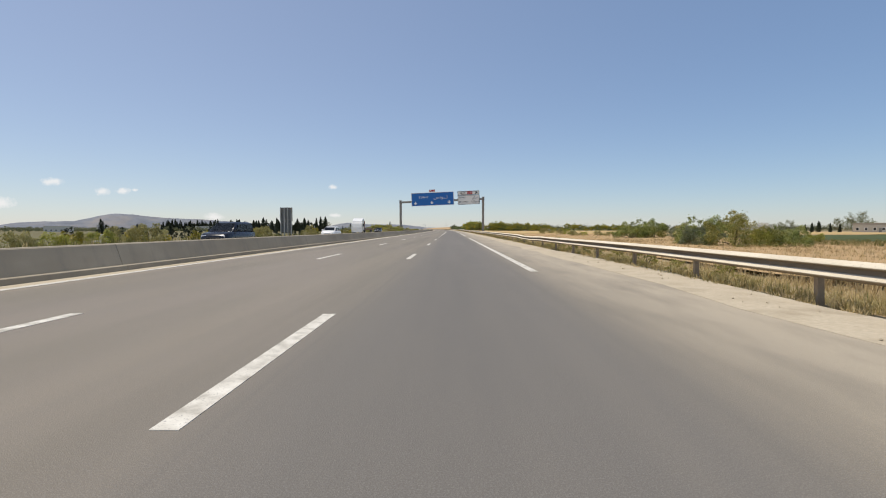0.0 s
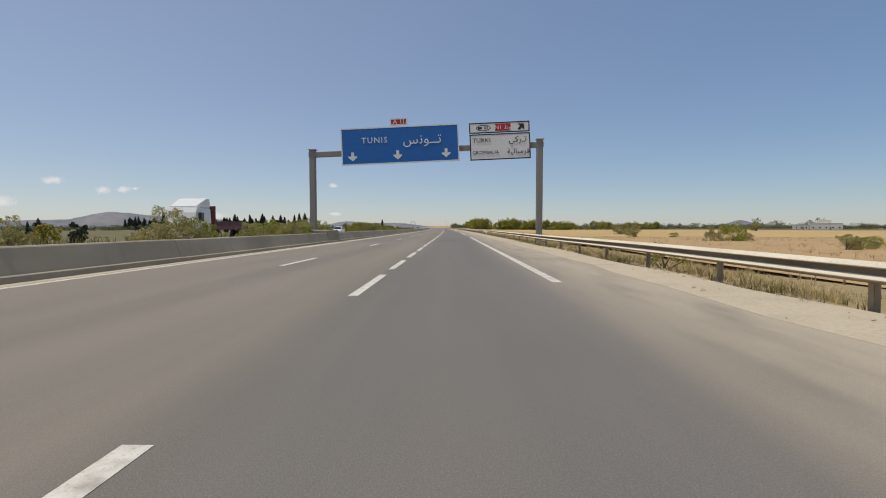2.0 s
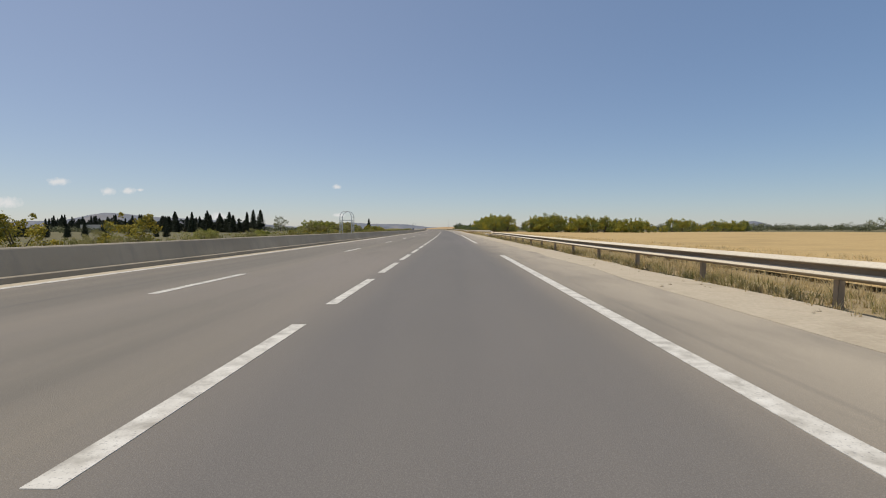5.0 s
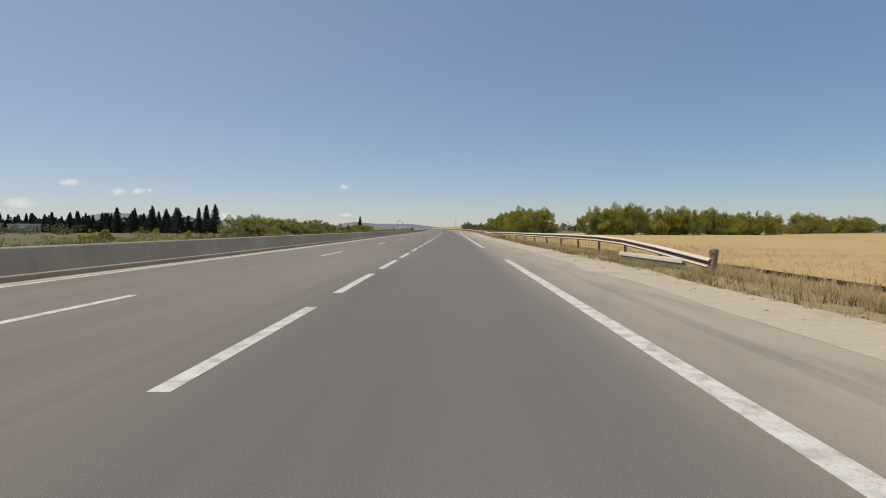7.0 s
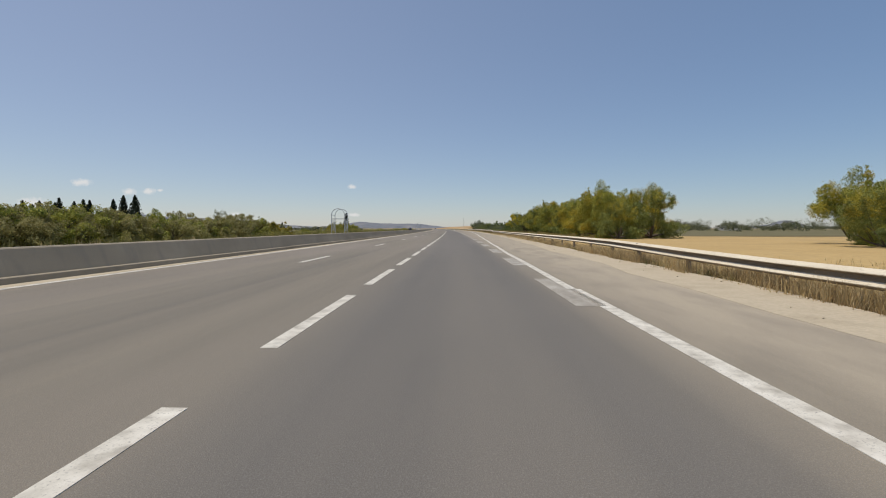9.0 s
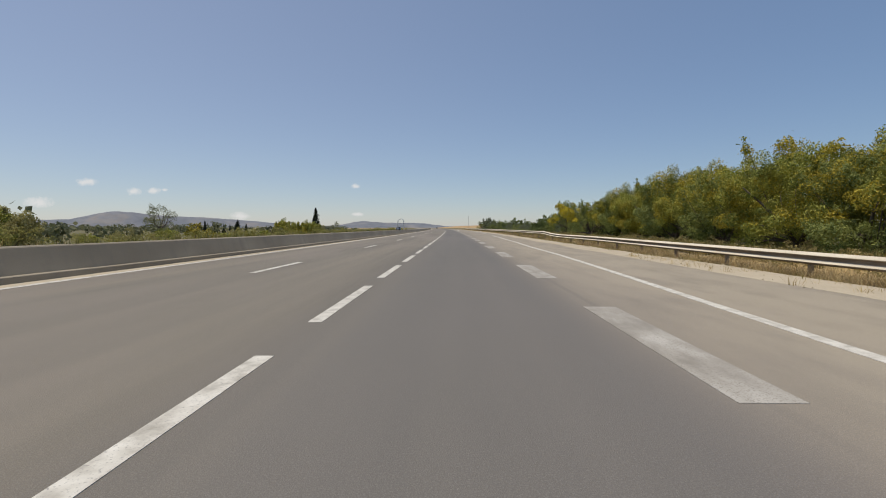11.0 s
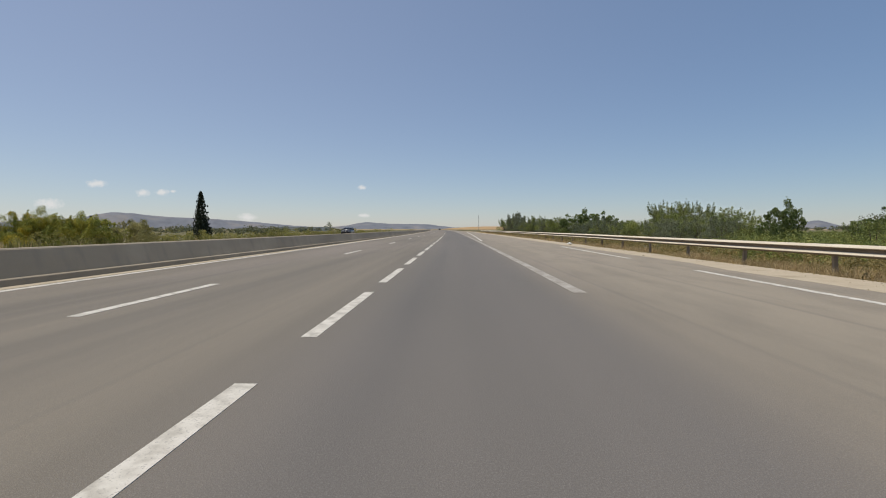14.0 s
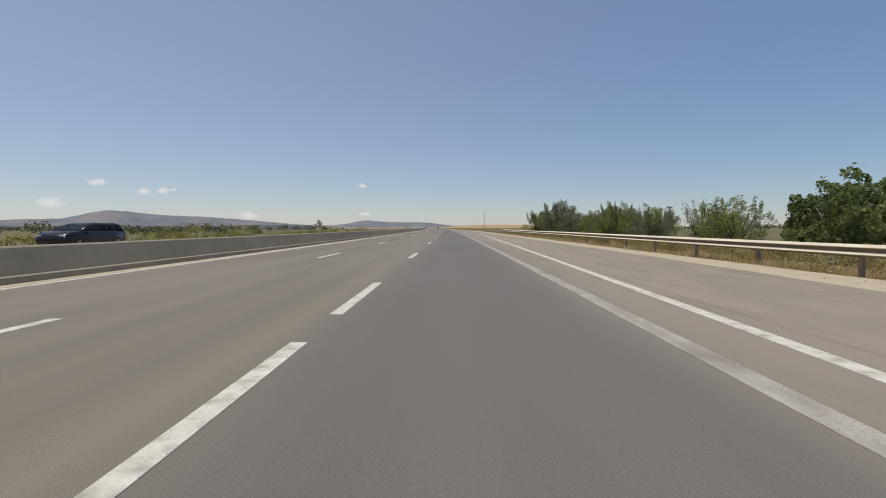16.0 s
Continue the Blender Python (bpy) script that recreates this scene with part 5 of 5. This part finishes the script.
def vehicle(name, label, paint, at, turn, length, width, height, belt, cab, category="car", estate=True):
    """A road vehicle: lofted body, glazed cabin, lamps, mirrors and wheels. Its nose points along its own y."""
    t = thing(name, label, category, at, turn, group="traffic on the motorway")
    L = length / 2
    bm = bmesh.new()
    loft(bm, [body_ring(-L, width * 0.84, 0.42, belt * 0.86), body_ring(-L + 0.12, width * 0.95, 0.30, belt * 0.98), body_ring(-L * 0.5, width, 0.24, belt),
              body_ring(cab[1] * 0.9, width, 0.24, belt), body_ring(cab[1] + 0.15, width, 0.24, belt * 0.985), body_ring(L - 0.35, width * 0.97, 0.26, belt * 0.90),
              body_ring(L - 0.08, width * 0.90, 0.30, belt * 0.80), body_ring(L, width * 0.80, 0.40, belt * 0.70)])
    body = part("body", bm, paint, t, smooth=True)
    y0, y1 = cab
    bm = bmesh.new()
    rear = 0.12 if estate else 0.55
    loft(bm, [body_ring(y0, width * 0.90, belt - 0.05, belt + 0.02, 0.03), body_ring(y0 + rear, width * 0.80, belt - 0.05, height - 0.06, 0.10), body_ring(y0 + rear + 0.3, width * 0.78, belt - 0.05, height, 0.12),
              body_ring(y1 - 1.15, width * 0.78, belt - 0.05, height - 0.01, 0.12), body_ring(y1 - 0.85, width * 0.79, belt - 0.05, height - 0.08, 0.10), body_ring(y1, width * 0.90, belt - 0.05, belt + 0.02, 0.03)])
    cabin = part("cabin", bm, paint, t, smooth=True)
    hw = width * 0.40
    zt = height - 0.14
    for s in (-1, 1):
        spans = ((y0 + rear + 0.18, y0 + rear + 0.95), (y0 + rear + 1.05, y1 - 1.05))
        for a, b in spans:
            if b - a < 0.3:
                continue
            bm = bmesh.new()
            q = [(s * (hw + 0.055), a, belt + 0.05), (s * (hw + 0.055), b + (0.45 if b > y1 - 1.4 else 0), belt + 0.05), (s * (hw + 0.012), b, zt), (s * (hw + 0.012), a + 0.05, zt)]
            f = bm.faces.new([bm.verts.new(v) for v in q])
            bmesh.ops.solidify(bm, geom=[f], thickness=0.02)
            part("side_window", bm, TINT, cabin)
        bm = bmesh.new()
        box(bm, s * (width / 2 + 0.10) - 0.09, s * (width / 2 + 0.10) + 0.09, y1 - 0.62, y1 - 0.54, belt + 0.02, belt + 0.17, 0.025)
        part("mirror", bm, paint, t)
        bm = bmesh.new()
        box(bm, s * width * 0.33 - 0.17, s * width * 0.33 + 0.17, L - 0.16, L - 0.02, belt * 0.62, belt * 0.76, 0.03)
        part("headlight", bm, LAMP_GLASS, t)
        bm = bmesh.new()
        box(bm, s * width * 0.37 - 0.11, s * width * 0.37 + 0.11, -L - 0.005, -L + 0.1, belt * 0.62, belt * 0.84, 0.02)
        part("tail_light", bm, RED, t)
        for yy in (-L * 0.62, L * 0.64):
            bm = bmesh.new()
            disc(bm, (s * (width / 2 - 0.20), yy, 0.32), (s, 0, 0), 0.32, 0.21, 20)
            wheel = part("wheel", bm, TYRE, t)
            bm = bmesh.new()
            disc(bm, (s * (width / 2 - 0.02), yy, 0.32), (s, 0, 0), 0.20, 0.035, 14)
            part("rim", bm, BOLT, wheel)
    bm = bmesh.new()
    f = bm.faces.new([bm.verts.new(v) for v in ((-width * 0.40, y1 - 0.05, belt + 0.055), (width * 0.40, y1 - 0.05, belt + 0.055), (width * 0.335, y1 - 0.80, height - 0.10), (-width * 0.335, y1 - 0.80, height - 0.10))])
    bmesh.ops.solidify(bm, geom=[f], thickness=-0.035)
    part("front_screen", bm, TINT, cabin)
    bm = bmesh.new()
    f = bm.faces.new([bm.verts.new(v) for v in ((-width * 0.37, y0 + 0.0, belt + 0.08), (width * 0.37, y0 + 0.0, belt + 0.08), (width * 0.32, y0 + rear - 0.03, height - 0.15), (-width * 0.32, y0 + rear - 0.03, height - 0.15))])
    bmesh.ops.solidify(bm, geom=[f], thickness=0.035)
    part("rear_screen", bm, TINT, cabin)
    bm = bmesh.new()
    box(bm, -width * 0.25, width * 0.25, L - 0.05, L + 0.015, belt * 0.50, belt * 0.64, 0.02)
    part("grille", bm, RUBBER, t)
    return t


def articulated_truck(at, turn):
    """A tractor unit with a roof fairing and a low trailer. Its nose points along its own y."""
    t = thing("truck", "white tractor unit with dark red trailer on the opposite carriageway", "truck", at, turn, group="traffic on the motorway")
    bm = bmesh.new()
    loft(bm, [body_ring(-2.3, 2.4, 0.75, 2.75, 0.12), body_ring(-0.25, 2.46, 0.45, 2.75, 0.12), body_ring(-0.05, 2.42, 0.42, 2.35, 0.12), body_ring(0.06, 2.3, 0.42, 1.55, 0.12)])
    cab = part("cab", bm, CARWHITE, t)
    bm = bmesh.new()
    loft(bm, [body_ring(-2.25, 2.3, 2.7, 3.55, 0.12), body_ring(-1.7, 2.3, 2.7, 3.5, 0.12), body_ring(-0.35, 2.1, 2.68, 2.85, 0.08)])
    part("roof_fairing", bm, CARWHITE, cab)
    bm = bmesh.new()
    f = bm.faces.new([bm.verts.new(v) for v in ((-1.08, 0.055, 1.58), (1.08, 0.055, 1.58), (1.05, -0.06, 2.3), (-1.05, -0.06, 2.3))])
    bmesh.ops.solidify(bm, geom=[f], thickness=-0.03)
    part("front_screen", bm, TINT, cab)
    for sx in (-1, 1):
        bm = bmesh.new()
        box(bm, sx * 1.235 - 0.012, sx * 1.235 + 0.012, -1.15, -0.35, 1.65, 2.35, 0.008)
        part("side_window", bm, TINT, cab)
        bm = bmesh.new()
        box(bm, sx * 1.42 - 0.10, sx * 1.42 + 0.10, -0.25, -0.12, 1.75, 2.35, 0.03)
        part("mirror", bm, RUBBER, t)
        bm = bmesh.new()
        box(bm, sx * 0.92 - 0.2, sx * 0.92 + 0.2, -0.02, 0.08, 0.62, 0.82, 0.02)
        part("headlight", bm, LAMP_GLASS, t)
        for yy in (-0.95, -3.6, -11.2, -12.5):
            bm = bmesh.new()
            disc(bm, (sx * 0.95, yy, 0.5), (sx, 0, 0), 0.5, 0.30, 20)
            wheel = part("wheel", bm, TYRE, t)
            bm = bmesh.new()
            disc(bm, (sx * 1.24, yy, 0.5), (sx, 0, 0), 0.27, 0.03, 14)
            part("rim", bm, BOLT, wheel)
    bm = bmesh.new()
    box(bm, -0.45, 0.45, -5.0, -0.5, 0.55, 0.95, 0.02)
    part("chassis", bm, RUBBER, t)
    bm = bmesh.new()
    box(bm, -1.22, 1.22, -14.6, -3.0, 1.02, 1.32, 0.02)
    deck = part("trailer_deck", bm, TRAILER, t)
    bm = bmesh.new()
    box(bm, -1.22, 1.22, -3.08, -2.98, 1.33, 2.95, 0.02)
    part("headboard", bm, TRAILER, deck)
    for k in range(6):
        bm = bmesh.new()
        box(bm, 1.19, 1.23, -14.5 + 1.93 * k, -12.67 + 1.93 * k, 1.33, 1.78, 0.01)
        part("side_board", bm, TRAILER, deck)


vehicle("car", "dark blue estate car on the opposite carriageway", CARBLUE, (-15.0, 33.0, 0), 180, 4.7, 1.85, 1.68, 1.02, (-2.1, 1.25))
vehicle("car", "small white car on the opposite carriageway", CARWHITE, (-15.2, 62, 0), 180, 4.3, 1.75, 1.50, 0.95, (-1.9, 1.2))
articulated_truck((-20.4, 105.5, 0), 180)
vehicle("car", "white hatchback with dark windows on the opposite carriageway", CARWHITE, (-20.8, 159.5, -0.1), 180, 3.9, 1.68, 1.46, 0.92, (-1.75, 1.25))
vehicle("car", "dark grey saloon car on the opposite carriageway", CARBLUE, (-19.6, 132, 0), 180, 4.5, 1.8, 1.48, 0.95, (-1.9, 1.2))
vehicle("car", "dark grey estate car on the opposite carriageway", CARBLUE, (-20.6, 579, 0), 180, 4.7, 1.85, 1.46, 1.02, (-2.1, 1.25))
vehicle("car", "small dark grey car far ahead on the carriageway", CARGREY, (0.4, 960, 0), 0, 4.2, 1.75, 1.50, 0.92, (-1.8, 1.2))


# ---- stones and litter on the shoulder ----
def stone_mesh(rng, centres, sizes):
    """Small angular stones as one mesh."""
    base = [(1, 0, 0), (-1, 0, 0), (0, 1, 0), (0, -1, 0), (0, 0, 0.7), (0, 0, -0.7)]
    tris = [(0, 2, 4), (2, 1, 4), (1, 3, 4), (3, 0, 4), (2, 0, 5), (1, 2, 5), (3, 1, 5), (0, 3, 5)]
    verts, faces = [], []
    for c, r in zip(centres, sizes):
        k, a = len(verts), rng.uniform(0, 3.1)
        for x, y, z in base:
            f = r * rng.uniform(0.6, 1.25)
            verts.append((c[0] + f * (x * math.cos(a) - y * math.sin(a)), c[1] + f * (x * math.sin(a) + y * math.cos(a)), c[2] + f * z))
        faces += [tuple(k + i for i in t) for t in tris]
    return raw(verts, faces)


def shoulder_stones():
    rng = random.Random(41)
    centres, sizes = [], []
    for i in range(900):
        y = rng.uniform(4, 620)
        centres.append((between(EDGE, y) + rng.gauss(0.6, 0.45), y, 0.012))
        sizes.append(0.015 + 0.05 * rng.random() ** 3)
    tagged(linked("shoulder_stones", stone_mesh(rng, centres, sizes), GRAVEL), "loose pale stones scattered along the gravel shoulder", "stones", kind="stuff")
    sack = linked("litter", stone_mesh(rng, [(0, 0, 0.09), (0.12, 0.05, 0.07), (-0.1, 0.06, 0.06)], [0.16, 0.12, 0.1]), WHITE)
    sack.location = (9.0, 519.5, 0.0)
    tagged(sack, "crumpled white plastic bag lying on the verge", "litter")


shoulder_stones()


# ---- signs, mast, arches ----
def billboard():
    t = thing("billboard", "back of a tall grey ribbed sign board on steel posts", "billboard", (-32.2, 94.4, ground_height(-32.2)), 4, scale=1.05)
    base = 0.0
    bm = bmesh.new()
    box(bm, -1.15, 1.15, 0.0, 0.06, 3.6, 6.15, 0.01)
    part("board", bm, SIGN_BACK, t)
    bm = bmesh.new()
    box(bm, -0.98, 0.98, 0.0, 0.05, 1.3, 3.56, 0.01)
    part("lower_board", bm, SIGN_BACK, t)
    for k in range(4):
        x = -0.98 + 0.65 * k
        bm = bmesh.new()
        box(bm, x - 0.07, x + 0.07, -0.16, -0.003, -0.3, 6.18, 0.01)
        part("post", bm, STEEL, t)
    for z in (3.9, 5.8, 1.6, 3.2):
        bm = bmesh.new()
        box(bm, -1.12 if z > 3.6 else -0.95, 1.12 if z > 3.6 else 0.95, -0.05, -0.004, z - 0.05, z + 0.05)
        part("rail", bm, POST_STEEL, t)


billboard()


def arch(y):
    """Two steel hoops with a shelf and crossed side lattices, standing behind the barrier."""
    t = thing("arch_trellis", "pale blue-grey steel arch trellis with crossed lattice behind the barrier", "trellis", (-11.6, y, -0.05), group="arch trellises")
    for off in (0.0, 1.5):
        pts = [(-0.68, off, 0)] + [(-0.68 * math.cos(a), off, 2.6 + 0.68 * math.sin(a)) for a in (math.pi * k / 10 for k in range(11))] + [(0.68, off, 0)]
        bm = bmesh.new()
        sweep(bm, pts, round_section(0.035, 6), 1, up=(0, 1, 0.01))
        part("hoop", bm, ARCH, t)
        bm = bmesh.new()
        box(bm, -0.68, 0.68, off - 0.02, off + 0.02, 2.20, 2.25)
        part("crossbar", bm, ARCH, t)
    for sx in (-0.68, 0.68):
        for z in (2.22, 2.6):
            bm = bmesh.new()
            box(bm, sx - 0.02, sx + 0.02, 0.0, 1.5, z - 0.02, z + 0.02)
            part("rung", bm, ARCH, t)
        for k in range(3):
            for a, b in ((0, 1), (1, 0)):
                bm = bmesh.new()
                sweep(bm, [(sx, 0.5 * (k + a), 0.9), (sx, 0.5 * (k + b), 2.2)], round_section(0.016, 5), 1, up=(1, 0, 0))
                part("lattice", bm, ARCH, t)


for yy in (228.5, 360.0, 491.5):
    arch(yy)


def mast():
    t = thing("mast", "thin grey lattice mast far ahead", "mast", (35.3, 925, -0.3), scale=0.6)
    for a in range(3):
        bm = bmesh.new()
        x, y = 0.55 * math.cos(a * 2.094), 0.55 * math.sin(a * 2.094)
        sweep(bm, [(x, y, 0), (x * 0.3, y * 0.3, 24)], round_section(0.11, 5), 1, up=(0, 1, 0))
        part("leg", bm, STEEL, t)
    for k in range(11):
        bm = bmesh.new()
        z = 1 + 2.1 * k
        w = 0.55 * (1 - 0.7 * z / 24)
        box(bm, -w, w, -0.05, 0.05, z - 0.05, z + 0.05)
        part("brace", bm, STEEL, t)


mast()


def bollard(x, y, z0, h, w, label):
    bm = bmesh.new()
    box(bm, -w / 2, w / 2, -w / 2, w / 2, 0, h, 0.04)
    ob = part("stone_pillar", bm, PLASTER)
    ob.matrix_basis = pose(x, y, z0, 0, 0, 12)
    tagged(ob, label, "pillar", "field pillars")


bollard(-42.0, 58, ground_height(-42), 1.9, 0.85, "white plastered pillar in the scrub")
bollard(-39.8, 54, ground_height(-40), 1.2, 1.1, "low pale block in the scrub")


def house(at, turn, w, d, h, mat, doors, windows, label, storey=False):
    t = thing("house", label, "house", at, turn, group="farm houses")
    bm = bmesh.new()
    box(bm, -w / 2, w / 2, -d / 2, d / 2, -0.5, h)
    wall = part("wall", bm, mat, t)
    bm = bmesh.new()
    box(bm, -w / 2 - 0.15, w / 2 + 0.15, -d / 2 - 0.15, d / 2 + 0.15, h, h + 0.28, 0.03)
    part("roof", bm, mat, t)
    if storey:
        bm = bmesh.new()
        box(bm, -w * 0.22, w * 0.16, -d * 0.3, d * 0.35, h + 0.28, h + 2.6, 0.03)
        part("roof_room", bm, mat, t)
    for k in range(windows):
        x = -w / 2 + w * (k + 0.5) / windows
        bm = bmesh.new()
        box(bm, x - 0.6, x + 0.6, -d / 2 - 0.06, -d / 2 + 0.05, 1.0, 2.3, 0.01)
        win = part("window", bm, CARWHITE, t)
        bm = bmesh.new()
        box(bm, x - 0.48, x + 0.48, -d / 2 - 0.075, -d / 2 - 0.062, 1.12, 2.18)
        part("pane", bm, TINT, win)
    for k in range(doors):
        x = -w / 2 + w * (k + 1.0) / (doors + 0.6)
        bm = bmesh.new()
        box(bm, x - 0.5, x + 0.5, -d / 2 - 0.05, -d / 2 + 0.05, -0.02, 2.15, 0.01)
        part("door", bm, SIGN_BACK, t)


house((283, 418, ground_height(283)), -30, 19, 10, 4.6, PLASTER, 1, 5, "pale yellow flat-roofed farmhouse behind the crop", True)
house((271, 426, ground_height(271)), -30, 9, 8, 3.4, PLASTER, 1, 3, "low whitewashed farm building")
house((196, 222, ground_height(196)), -38, 15, 7, 4.2, BRICKY, 1, 5, "long grey farm building with small windows")
house((210, 220, ground_height(210)), -38, 14, 7, 4.0, PLASTER, 2, 5, "pale farm building beside a grey shed")
house((-330, 420, ground_height(-330)), 35, 20, 9, 5.0, PLASTER, 1, 6, "far white building below the hill")
house((-262, 560, ground_height(-262)), 25, 30, 9, 5.5, PLASTER, 1, 8, "far white warehouse on the plain")
house((150, 620, ground_height(150)), -20, 12, 8, 3.6, PLASTER, 1, 4, "far white farmhouse among hedgerows", True)
house((196, 640, ground_height(196)), -12, 14, 8, 3.4, PLASTER, 1, 4, "low far white farm building")
house((-420, 900, ground_height(-420)), 20, 22, 10, 6.0, PLASTER, 1, 6, "far white house of the town below the hill", True)
house((-147, 1010, ground_height(-147)), 12, 60, 12, 4.6, PLASTER, 2, 9, "long far blue-white hall on the plain")


plants()
grass()


# ---- the bend ----
def lay_on_bend():
    """Everything above is set out along a straight axis: bend the long sheets and lines, and swing each thing into its place on the bend."""
    spread = {"road", "median_barrier", "guard_rail"}
    steps = np.array([on_bend(0, 5 * k) for k in range(301)])
    turn = np.array([heading(5 * k) for k in range(301)])

    def swung(m):
        x, y = m.translation.xy
        nx, ny = on_bend(x, y)
        return Matrix.Translation((nx, ny, 0)) @ Matrix.Rotation(heading(y), 4, "Z") @ Matrix.Translation((-x, -y, 0)) @ m

    def bent(me):
        co = np.empty(3 * len(me.vertices))
        me.vertices.foreach_get("co", co)
        me.attributes.new("road_place", "FLOAT_VECTOR", "POINT").data.foreach_set("vector", co)
        co = co.reshape(-1, 3)
        x, y = co[:, 0].copy(), co[:, 1].copy()
        at = np.arange(301) * 5.0
        inside = np.clip(y, 0, 1500)
        h = np.interp(inside, at, turn)
        co[:, 0] = np.interp(inside, at, steps[:, 0]) - (y - inside) * np.sin(h) + x * np.cos(h)
        co[:, 1] = np.interp(inside, at, steps[:, 1]) + (y - inside) * np.cos(h) + x * np.sin(h)
        me.vertices.foreach_set("co", co.ravel())
        me.update()

    for ob in [o for o in scene.objects if o.parent is None and o.type in {"MESH", "EMPTY"}]:
        if ob.name.startswith("backdrop"):
            continue
        old = ob.matrix_basis.copy()
        if ob.type == "MESH" and old.translation.length < 0.001:
            bent(ob.data)
        else:
            ob.matrix_basis = swung(old)
        if ob.name.split(".")[0] in spread:
            back = ob.matrix_basis.inverted()
            for child in ob.children:
                if child.name.split(".")[0].endswith("line") or child.name.startswith("gore_stripe"):
                    bent(child.data)
                else:
                    child.matrix_basis = back @ swung(old @ child.matrix_basis)


lay_on_bend()
